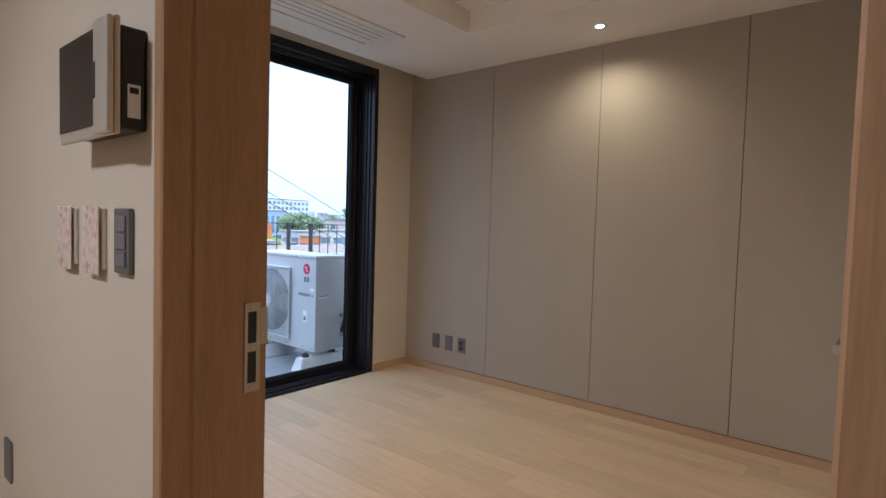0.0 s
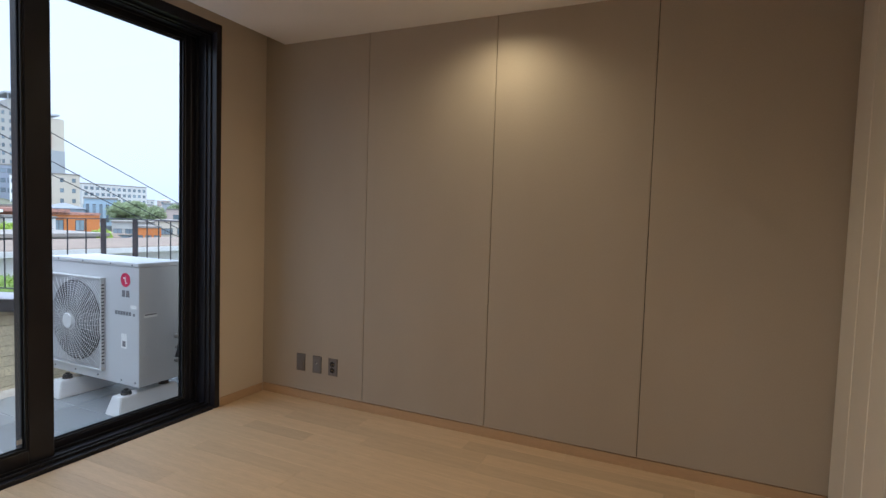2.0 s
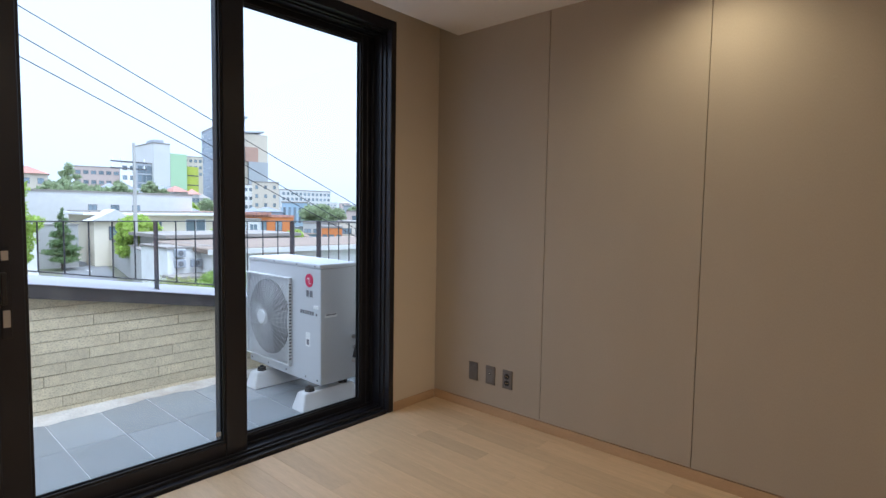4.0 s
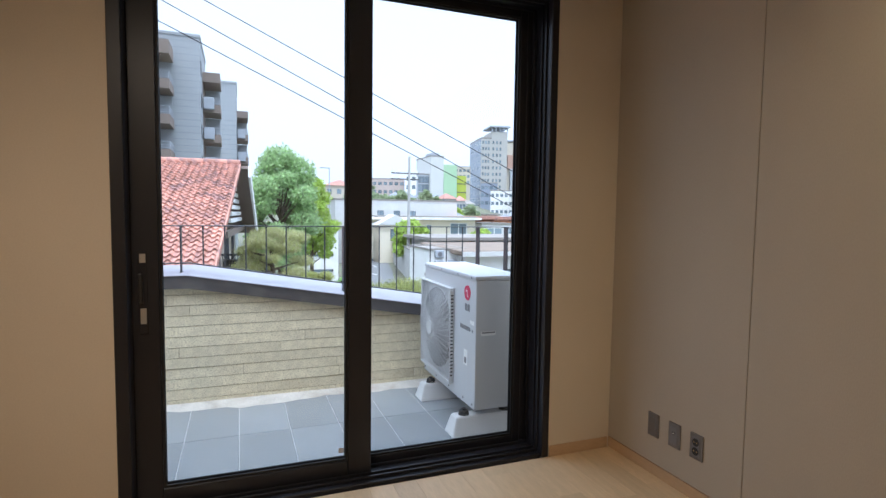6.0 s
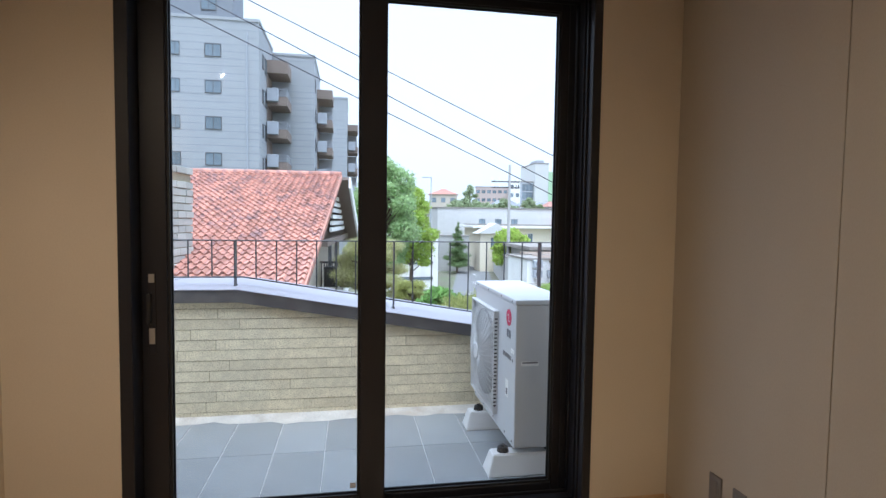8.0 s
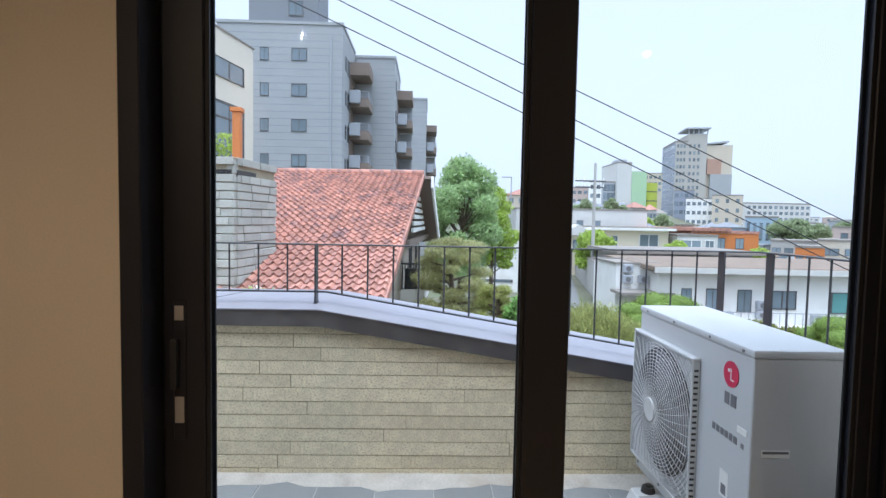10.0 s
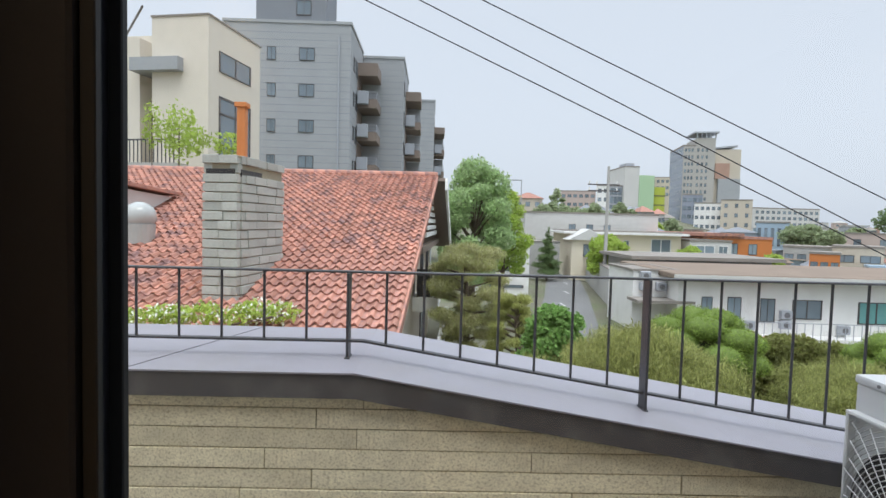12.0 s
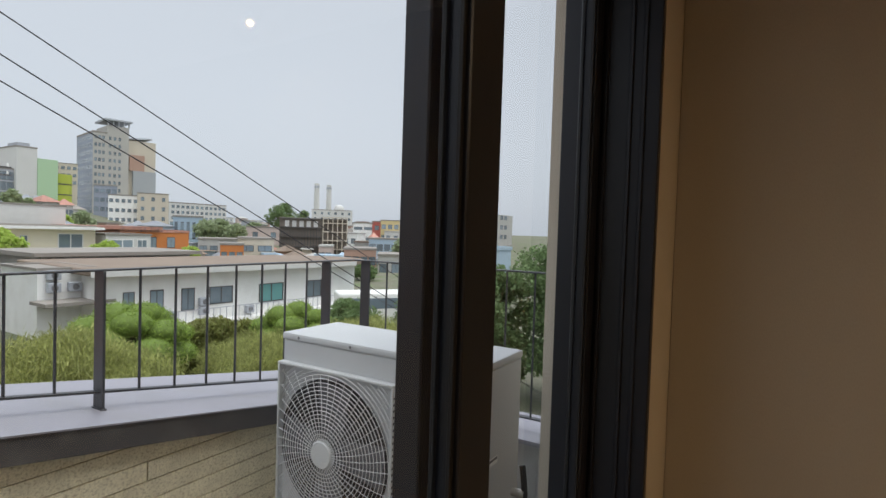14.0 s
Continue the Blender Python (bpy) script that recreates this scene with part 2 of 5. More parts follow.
LIMEWALL = mat("lime_panel", (0.42, 0.47, 0.07), 0.6, vary=0.06, bump=0)
PALEGREEN = mat("pale_green_panel", (0.40, 0.56, 0.36), 0.6, vary=0.05, bump=0)
ORANGE = mat("orange_paint", (0.58, 0.20, 0.06), 0.6, vary=0.08, bump=0.05)
REDAWN = mat("red_awning", (0.46, 0.07, 0.08), 0.6, vary=0.08, bump=0.05)
# far greys are paled, with distance haze in the base colour
GREYBLOCK = mat("far_grey_wall", (0.40, 0.42, 0.46), 0.8, vary=0.06, scale=0.2, fine=2, bump=0)
BEIGEBLOCK = mat("far_beige_wall", (0.56, 0.5, 0.41), 0.8, vary=0.08, scale=0.2, fine=2, bump=0)
SLATEBLOCK = mat("far_slate_wall", (0.27, 0.3, 0.36), 0.6, vary=0.1, scale=0.2, fine=2, bump=0)
BLUEBLOCK = mat("far_blue_wall", (0.36, 0.46, 0.55), 0.7, vary=0.06, scale=0.2, fine=2, bump=0)
CLEAR = mat("cloudy_plastic", (0.42, 0.44, 0.43), 0.2, vary=0.1, scale=4, bump=0.05, spec=0.6)
PALEBLOCK = mat("far_pale_wall", (0.60, 0.59, 0.57), 0.8, vary=0.06, scale=0.2, fine=2, bump=0)
GREIGEBLOCK = mat("far_greige_wall", (0.44, 0.42, 0.39), 0.8, vary=0.06, scale=0.2, fine=2, bump=0)
BRICKBLOCK = mat("far_brick_wall", (0.42, 0.27, 0.21), 0.85, vary=0.08, scale=0.3, fine=3, bump=0)

# ---- building helpers ----


def box(bm, x0, x1, y0, y1, z0, z1, bevel=0.0, segments=1):
    made = bmesh.ops.create_cube(bm, size=1.0, matrix=Matrix.LocRotScale(((x0 + x1) / 2, (y0 + y1) / 2, (z0 + z1) / 2), None, (abs(x1 - x0), abs(y1 - y0), abs(z1 - z0))))
    if bevel:
        edges = list({e for v in made["verts"] for e in v.link_edges})
        bmesh.ops.bevel(bm, geom=edges, offset=bevel, segments=segments, affect="EDGES", profile=0.6)
    return bm


def tube(bm, a, b, r0, r1=None, sides=12, caps=True):
    a, b = Vector(a), Vector(b)
    d = b - a
    m = Matrix.Translation((a + b) / 2) @ d.to_track_quat("Z", "Y").to_matrix().to_4x4()
    bmesh.ops.create_cone(bm, cap_ends=caps, segments=sides, radius1=r0, radius2=r0 if r1 is None else r1, depth=d.length, matrix=m)
    return bm


def mesh_of(name, bm, material, smooth=False):
    me = bpy.data.meshes.new(name)
    bm.normal_update()
    bm.to_mesh(me)
    bm.free()
    me.materials.append(material)
    if smooth:
        me.polygons.foreach_set("use_smooth", [True] * len(me.polygons))
        me.set_sharp_from_angle(angle=radians(40))
    return me


def part(name, bm, material, parent, label="", smooth=False):
    ob = new(name, mesh_of(name, bm, material, smooth))
    ob.parent = parent
    if label:
        ob["label"] = label
    return ob


def thing(name, label, category, at=(0, 0, 0), group="", kind="", turn=0.0):
    ob = new(name)
    ob.empty_display_size = 0.1
    ob.matrix_basis = pose(*at, 0, 0, turn)
    return tagged(ob, label, category, group, kind)


def solid(name, bm, material, label, category, kind="structure", smooth=False):
    return tagged(new(name, mesh_of(name, bm, material, smooth)), label, category, kind=kind)


def piece(name, me, parent, at, turn=(0, 0, 0), scale=(1, 1, 1)):
    """One more object on a shared mesh."""
    ob = new(name, me)
    ob.parent = parent
    ob.matrix_basis = Matrix.LocRotScale(at, Euler(turn), scale)
    return ob


B = bmesh.new

# ---- the room: floor, walls, ceiling ----
XW, YP, YR, YH, XE = -3.0, 3.5, 0.643, 0.455, 0.43       # window wall, panel wall, door wall (room and hall faces), wardrobe front
JL, JR, DOORTOP = -0.682, 0.215, 2.13                     # door opening
WY0, WY1, WZ1 = 1.068, 3.104, 2.486                       # window opening

solid("floor", box(B(), -3.32, 1.6, -1.9, 3.75, -0.2, -0.012), GROUT, "screed under the light oak plank floor", "floor")

bm = B()
box(bm, -3.36, XW, -1.9, WY0, -0.2, 2.8)
box(bm, -3.36, XW, WY1, 3.75, -0.2, 2.8)
box(bm, -3.36, XW, WY0, WY1, WZ1, 2.8)
solid("wall_west", bm, WALLPAPER, "beige wallpapered wall round the sliding window", "wall")

solid("wall_north", box(B(), -3.0, 1.6, YP + 0.022, YP + 0.25, -0.2, 2.8), GAP, "wall behind the fabric panels", "wall")
panel_wall = thing("panelled_wall", "greige fabric wall panels with dark vertical joints", "wall panels", kind="structure")
seams = [-3.0, -2.136, -1.272, -0.408, 0.456]
for a, b in zip(seams, seams[1:]):
    part("panel", box(B(), a + 0.0018, b - 0.0018, YP, YP + 0.02, 0.0635, 2.75, 0.0012), PANEL, panel_wall)

solid("wall_south", box(box(box(B(), -3.0, JL - 0.012, YH, YR, -0.2, 2.8), JR + 0.012, 1.6, YH, YR, -0.2, 2.8), JL - 0.012, JR + 0.012, YH, YR, DOORTOP, 2.8),
      WALLPAPER, "beige wallpapered wall with the door opening", "wall")
solid("wall_hall_south", box(B(), -3.0, 1.6, -1.9, -1.75, -0.2, 2.8), WALLPAPER, "beige wallpapered hall wall", "wall")
solid("wall_hall_east", box(B(), 1.45, 1.6, -1.75, 3.5, -0.2, 2.8), WALLPAPER, "beige wallpapered end wall", "wall")

# ceiling: lowered border, raised tray, curtain recess along the window
TX0, TX1, TY0, TY1 = -1.885, -0.1, 1.30, 2.84
bm = B()
box(bm, -2.83, 1.6, TY1, 3.5, CEIL, CEIL + 0.14)
box(bm, -2.83, 1.6, YR, TY0, CEIL, CEIL + 0.14)
box(bm, -2.83, TX0, TY0, TY1, CEIL, CEIL + 0.14)
box(bm, TX1, 1.6, TY0, TY1, CEIL, CEIL + 0.14)
box(bm, -3.0, 1.6, YR, 3.5, CEIL + 0.14, CEIL + 0.3)
bmesh.ops.recalc_face_normals(bm, faces=bm.faces)
solid("ceiling", bm, CEILING, "off-white ceiling with a raised central tray", "ceiling")
solid("ceiling_hall", box(B(), -3.0, 1.6, -1.75, YH, CEIL, CEIL + 0.2), CEILING, "off-white hall ceiling", "ceiling")

# skirting
bm = B()
box(bm, XW, XE, YP + 0.001, YP + 0.02, 0.0, 0.058, 0.001)
solid("baseboard_north", bm, SKIRT, "thin oak skirting under the wall panels", "baseboard")
bm = B()
box(bm, XW, XW + 0.009, WY1 + 0.004, YP - 0.01, 0.0, 0.06, 0.002)
box(bm, XW, XW + 0.009, YR + 0.01, WY0 - 0.004, 0.0, 0.06, 0.002)
solid("baseboard_west", bm, SKIRT, "thin oak skirting beside the window", "baseboard")
solid("baseboard_south", box(B(), XW + 0.01, JL - 0.06, YR, YR + 0.009, 0, 0.06, 0.002), SKIRT, "thin oak skirting beside the door", "baseboard")

# built-in wardrobe with grooved cream doors
wardrobe = thing("wardrobe", "built-in wardrobe with grooved cream doors", "wardrobe", (0, 0, 0))
part("carcass", box(B(), XE + 0.024, 1.1, 1.62, YP, 0.0, CEIL - 0.004), CREAM, wardrobe)
for k in range(8):
    y1 = YP - 0.012 - k * 0.235
    part("door_panel", box(B(), XE, XE + 0.022, y1 - 0.231, y1, 0.05, CEIL - 0.02, 0.004), CREAM, wardrobe)

# ---- door ----
door = thing("door_1", "brown oak-veneered door frame with an open pale oak door", "door", kind="structure")
bm = B()
box(bm, JL - 0.03, JL, YH - 0.004, 0.500, 0, DOORTOP, 0.003)
box(bm, JL - 0.03, JL - 0.004, 0.4995, 0.5055, 0, DOORTOP)
box(bm, JL - 0.03, JL, 0.505, YR + 0.006, 0, DOORTOP, 0.003)
part("jamb", bm, JAMB, door)
bm = B()
box(bm, JR, JR + 0.03, YH - 0.004, 0.60, 0, DOORTOP, 0.003)
box(bm, JR, JR + 0.075, YH - 0.012, YH - 0.004, 0, DOORTOP + 0.05, 0.003)
part("jamb", bm, JAMB, door)
part("head_jamb", box(B(), JL, JR, YH - 0.004, YR, DOORTOP - 0.03, DOORTOP, 0.003), JAMB, door)
plate = part("strike_plate", box(box(box(box(box(B(), JL, JL + 0.003, 0.601, 0.607, 0.915, 1.085), JL, JL + 0.003, 0.625, 0.633, 0.915, 1.085), JL, JL + 0.003, 0.607, 0.625, 1.068, 1.085),
                                 JL, JL + 0.003, 0.607, 0.625, 0.992, 1.008), JL, JL + 0.003, 0.607, 0.625, 0.915, 0.932), NICKEL, door, "nickel strike plate with two slots")
part("strike_lip", box(B(), JL, JL + 0.003, 0.633, 0.649, 1.003, 1.074, 0.001), NICKEL, plate)
for a, b in ((1.008, 1.068), (0.932, 0.992)):
    part("latch_hole", box(B(), JL, JL + 0.0015, 0.607, 0.625, a, b), DARK, plate)
for z in (1.078, 1.0, 0.922):
    part("screw", tube(B(), (JL + 0.003, 0.616, z), (JL + 0.0042, 0.616, z), 0.0035, sides=10), STEEL, plate)
LX = 0.226
leaf = part("door_leaf", box(B(), LX, LX + 0.04, YR - 0.03, 1.482, 0.008, DOORTOP - 0.035, 0.002), LEAF_WOOD, door, "pale oak door leaf standing open")
part("edge_band", box(B(), LX + 0.0005, LX + 0.0395, 1.482, 1.4835, 0.01, DOORTOP - 0.037), CREAM, leaf)
HZ = 1.03
bm = B()
tube(bm, (LX, 1.42, HZ), (LX - 0.009, 1.42, HZ), 0.026, sides=28)
tube(bm, (LX - 0.009, 1.42, HZ), (LX - 0.055, 1.42, HZ), 0.009, sides=16)
tube(bm, (LX - 0.051, 1.427, HZ), (LX - 0.051, 1.31, HZ), 0.0095, sides=16)
bmesh.ops.create_uvsphere(bm, u_segments=14, v_segments=8, radius=0.0098, matrix=Matrix.Translation((LX - 0.051, 1.427, HZ)))
part("door_handle", bm, STEEL, leaf, "satin steel lever handle", smooth=True)
bm = B()
tube(bm, (LX, 1.42, HZ - 0.072), (LX - 0.009, 1.42, HZ - 0.072), 0.025, sides=28)
box(bm, LX - 0.016, LX - 0.009, 1.416, 1.424, HZ - 0.085, HZ - 0.059, 0.002)
part("thumb_turn", bm, STEEL, leaf, "satin steel thumb turn", smooth=True)

# ---- sliding window ----
window = thing("window_1", "large anthracite aluminium sliding window, closed", "window", kind="structure")
SILL = 0.0
bm = B()
F0, F1 = XW + 0.004, -3.31
fw = 0.05
box(bm, F1, F0, WY0, WY0 + fw, SILL, WZ1, 0.003)
box(bm, F1, F0, WY1 - 0.042, WY1, SILL, WZ1, 0.003)
box(bm, F1, F0, WY0 + fw, WY1 - 0.042, WZ1 - 0.06, WZ1 - 0.001, 0.003)
box(bm, F1, F0 - 0.012, WY0 + fw, WY1 - 0.042, -0.06, 0.018, 0.003)
for x in (-3.045, -3.085, -3.162, -3.24):
    box(bm, x - 0.006, x + 0.006, WY1 - 0.052, WY1 - 0.042, 0.02, WZ1 - 0.06, 0.0015)
    box(bm, x - 0.005, x + 0.005, WY0 + fw, WY1 - 0.042, 0.018, 0.034, 0.0015)
    box(bm, x - 0.006, x + 0.006, WY0 + fw, WY1 - 0.042, WZ1 - 0.075, WZ1 - 0.06, 0.0015)
part("window_frame", bm, FRAME, window)


def sash(y0, y1, x0, x1, stile_l, stile_r, z0, z1, rail_b, rail_t, label):
    bm = B()
    box(bm, x0, x1, y0, y0 + stile_l, z0, z1, 0.003)
    box(bm, x0, x1, y1 - stile_r, y1, z0, z1, 0.003)
    box(bm, x0, x1, y0 + stile_l, y1 - stile_r, z0, z0 + rail_b, 0.003)
    box(bm, x0, x1, y0 + stile_l, y1 - stile_r, z1 - rail_t, z1, 0.003)
    s = part("sash", bm, FRAME, window, label)
    gx = (x0 + x1) / 2
    g = B()
    a, b, c, d = y0 + stile_l, y1 - stile_r, z0 + rail_b, z1 - rail_t
    for k in (0, 1):
        o = 0.010 if k else -0.010
        for q in ((a, a + 0.011, c, d), (b - 0.011, b, c, d), (a + 0.011, b - 0.011, c, c + 0.011), (a + 0.011, b - 0.011, d - 0.011, d)):
            box(g, gx + o * 1.6 - 0.004, gx + o * 1.6 + 0.004, q[0], q[1], q[2], q[3], 0.001)
    part("gasket", g, GASKET, s)
    p = B()
    v = [p.verts.new(q) for q in ((gx, a, c), (gx, b, c), (gx, b, d), (gx, a, d))]
    p.faces.new(v)
    pane = part("pane", p, GLASS, s, "clear glass pane")
    pane.visible_shadow = False
    return s


inner = sash(1.100, 2.141, -3.150, -3.092, 0.122, 0.115, 0.022, 2.44, 0.080, 0.08, "inner sliding sash with a pull handle")
outer = sash(2.035, 3.02, -3.228, -3.174, 0.10, 0.042, 0.016, 2.44, 0.05, 0.06, "outer sash behind the sliding one")
part("jamb_cover", box(B(), -3.225, -3.175, 3.021, WY1 - 0.052, 0.034, 2.42, 0.003), FRAME, window)
LXF = -3.092
handle = part("lock_handle", box(B(), LXF, LXF + 0.004, 1.146, 1.178, 0.79, 1.145, 0.002), FRAME, inner)
part("pull", box(B(), LXF + 0.004, LXF + 0.024, 1.145, 1.162, 0.925, 1.05, 0.004, 2), DARK, handle)
part("upper_plate", box(B(), LXF + 0.004, LXF + 0.007, 1.150, 1.173, 1.095, 1.132, 0.001), LOCK, handle)
part("lower_plate", box(B(), LXF + 0.004, LXF + 0.007, 1.150, 1.173, 0.835, 0.902, 0.001), LOCK, handle)
part("glass_stamp", box(B(), -3.1208, -3.1202, 1.985, 2.01, 0.135, 0.16), GREYBLOCK, inner, "small grey stamp on the glass")

# ---- wall fittings in the room ----


def outlet(x, face):
    o = thing("wall_outlet", "dark grey wall socket plate low on the fabric panel", "wall socket", (x, YP, 0.262), group="sockets on the panelled wall")
    part("cover_plate", box(B(), -0.037, 0.037, -0.008, 0.0, -0.06, 0.06, 0.004, 2), OUTLET, o)
    insert = part("insert", box(B(), -0.022, 0.022, -0.011, -0.008, -0.044, 0.044, 0.0015), GREY, o)
    if face == "power":
        for z in (0.021, -0.021):
            part("socket_well", tube(B(), (0, -0.0108, z), (0, -0.0125, z), 0.0185, sides=24), DARK, insert)
            for s in (-1, 1):
                part("contact", tube(B(), (s * 0.008, -0.0125, z), (s * 0.008, -0.0132, z), 0.0025, sides=8), BRASS, insert)
    elif face == "data":
        part("data_port", box(B(), -0.007, 0.007, -0.0125, -0.011, 0.005, 0.018), DARK, insert)
        part("mark", box(B(), -0.004, 0.004, -0.0135, -0.0125, 0.009, 0.014), WHITE, insert)
    else:
        part("blank", box(B(), -0.018, 0.018, -0.0125, -0.011, -0.04, 0.04, 0.001), OUTLET, insert)
    return o


for x, f in ((-2.645, "blank"), (-2.505, "data"), (-2.372, "power")):
    outlet(x, f)


def downlight(x, y):
    d = thing("downlight", "recessed warm ceiling downlight, switched on", "ceiling light", (x, y, CEIL), group="ceiling downlights")
    bm = B()
    bmesh.ops.create_circle(bm, segments=32, radius=0.052)
    outer_ring = bm.edges[:]
    ext = bmesh.ops.extrude_edge_only(bm, edges=outer_ring)
    for v in [g for g in ext["geom"] if isinstance(g, bmesh.types.BMVert)]:
        v.co.x, v.co.y, v.co.z = v.co.x * 0.78, v.co.y * 0.78, -0.004
    for v in bm.verts:
        if v.co.z > -0.002:
            v.co.z = -0.001
    part("trim_ring", bm, WHITE, d)
    part("diffuser", tube(B(), (0, 0, -0.002), (0, 0, -0.003), 0.024, sides=28), DOWNLIGHT, d)
    return d


downlight(-1.16, 3.185)
downlight(-1.16, 1.0)
# fitting added for the unseen hall lamp
downlight(-0.9, -0.95)

aircon = thing("ceiling_air_conditioner", "white ceiling cassette air conditioner with a long louvre", "air conditioner", (-2.50, 2.08, CEIL))
part("face_panel", box(B(), -0.24, 0.24, -0.56, 0.56, -0.012, -0.001, 0.005, 2), WHITE, aircon)
part("louvre", box(B(), -0.165, -0.055, -0.47, 0.47, -0.020, -0.012, 0.004, 2), WHITE, aircon)
part("louvre_slot", box(B(), -0.175, -0.166, -0.47, 0.47, -0.0135, -0.0118), GREY, aircon)
part("intake_grille", box(B(), 0.0, 0.19, -0.47, 0.47, -0.016, -0.012, 0.002), WHITE, aircon)
for k in range(3):
    part("grille_gap", box(B(), 0.03 + k * 0.055, 0.036 + k * 0.055, -0.45, 0.45, -0.0168, -0.0159), GREY, aircon)
sprinkler = thing("ceiling_sensor", "small white detector under the ceiling", "detector", (-2.15, 1.86, CEIL))
part("body", tube(tube(B(), (0, 0, 0), (0, 0, -0.012), 0.03, 0.026, sides=20), (0, 0, -0.012), (0, 0, -0.03), 0.012, 0.008, sides=12), WHITE, sprinkler, smooth=True)

# ---- hall fittings ----
intercom = thing("video_intercom", "video intercom with a glossy dark screen on the hall wall", "intercom", (-0.87, YH, 1.465))
part("housing", box(B(), -0.125, 0.125, -0.045, 0.0, -0.08, 0.09, 0.006, 2), DARK, intercom)
part("bezel", box(B(), -0.145, 0.135, -0.055, -0.045, -0.09, 0.1, 0.004, 2), CHAMP, intercom)
part("screen", box(B(), -0.138, 0.06, -0.0575, -0.055, -0.07, 0.094, 0.001), SCREEN, intercom)
part("handset", box(B(), 0.07, 0.135, -0.066, -0.055, -0.088, 0.098, 0.004, 2), CHAMP, intercom)
part("handset_recess", box(B(), 0.068, 0.084, -0.0672, -0.0655, -0.03, 0.03, 0.001), DARK, intercom)
sticker = part("rating_label", box(B(), 0.125, 0.1262, -0.032, -0.012, -0.06, -0.005), WHITE, intercom, "white rating label with a code block")
part("print_bar", box(B(), 0.1262, 0.1266, -0.029, -0.015, -0.02, -0.01), DARK, sticker)


def switch(x, wrapped, gangs):
    o = thing("wall_switch", "light switch still wrapped in printed film" if wrapped else "dark grey light switch with three rockers", "light switch",
              (x, YH, 1.195), group="hall switches")
    part("cover_plate", box(B(), -0.036, 0.036, -0.010, 0.0, -0.06, 0.06, 0.004, 2), CREAM if wrapped else OUTLET, o)
    for k in range(gangs):
        h = 0.096 / gangs
        z = 0.048 - h * (k + 0.5)
        part("rocker", box(B(), -0.024, 0.024, -0.0135, -0.010, z - h / 2 + 0.0015, z + h / 2 - 0.0015, 0.0015), CREAM if wrapped else GREY, o)
    if wrapped:
        part("film", box(B(), -0.05, 0.036, -0.0162, -0.0140, -0.07, 0.064, 0.002), FILM, o)
    return o


switch(-0.835, False, 3)
switch(-0.967, True, 4)
switch(-1.13, True, 2)
low = thing("wall_outlet", "dark grey wall socket low on the hall wall", "wall socket", (-1.70, YH, 0.52))
part("cover_plate", box(B(), -0.037, 0.037, -0.008, 0, -0.06, 0.06, 0.004, 2), OUTLET, low)

# ---- terrace ----
TZ = -0.05
solid("terrace_slab", box(B(), -5.3, -3.25, -1.2, 3.86, -0.4, TZ - 0.003), GROUT, "terrace bed under the slate tiles", "terrace floor")
PF = -4.585                                              # inner face of the parapet bricks
BEND = 1.21


def cap(y):
    return 0.875 if y < BEND else 0.875 - 0.165 * (y - BEND)


parapet = thing("parapet_wall", "sand-coloured long-brick parapet with a grey metal coping", "parapet wall", kind="structure")


def slab_along(bm, ys, x0, x1, top, bottom):
    """A strip along y whose top and bottom follow two functions of y."""
    rows = [[bm.verts.new(c) for c in ((x0, y, bottom(y)), (x1, y, bottom(y)), (x1, y, top(y)), (x0, y, top(y)))] for y in ys]
    for a, b in zip(rows, rows[1:]):
        for k in range(4):
            bm.faces.new((a[k], a[(k + 1) % 4], b[(k + 1) % 4], b[k]))
    bm.faces.new(rows[0])
    bm.faces.new(rows[-1][::-1])
    bmesh.ops.recalc_face_normals(bm, faces=bm.faces)
    return bm


YS = (-1.2, BEND, 3.86)
part("core", slab_along(B(), YS, -5.2, PF - 0.012, lambda y: cap(y) - 0.085, lambda y: -5.0), JOINT, parapet)
part("fascia", slab_along(B(), YS, -4.57, -4.553, lambda y: cap(y) - 0.007, lambda y: cap(y) - 0.092), FASCIA, parapet, "dark metal fascia under the coping")
coping = part("coping", slab_along(B(), YS, -5.32, -4.548, cap, lambda y: cap(y) - 0.006), COPING, parapet, "flat grey metal coping")
seam = B()
tube(seam, (-4.56, 0.42, cap(0) + 0.0005), (-5.3, 0.66, cap(0) + 0.0005), 0.0025, sides=6)
part("coping_seam", seam, GREY, coping)
side = thing("parapet_wall", "low parapet end wall behind the outdoor unit", "parapet wall", kind="structure")
part("core", box(B(), -4.56, -3.26, 3.62, 3.9, -5.0, 0.42), CONCRETE, side)
part("coping", box(B(), -4.56, -3.26, 3.58, 3.94, 0.42, 0.44), COPING, side)

# railing on the coping
railing = thing("terrace_railing", "thin dark steel railing on the parapet coping", "railing")
RX, RT = -4.77, 1.21
part("top_rail", box(B(), RX - 0.018, RX + 0.018, -1.2, 3.70, RT - 0.008, RT, 0.002), RAIL, railing)
part("bottom_rail", slab_along(B(), YS[:2] + (3.70,), RX - 0.015, RX + 0.015, lambda y: cap(y) + 0.068, lambda y: cap(y) + 0.060), RAIL, railing)
part("top_rail", box(B(), RX, -3.3, 3.682, 3.718, RT - 0.008, RT, 0.002), RAIL, railing)
part("bottom_rail", box(B(), RX, -3.3, 3.685, 3.715, 0.5, 0.508, 0.002), RAIL, railing)
posts = [0.02, 1.153, 2.308, 3.476]
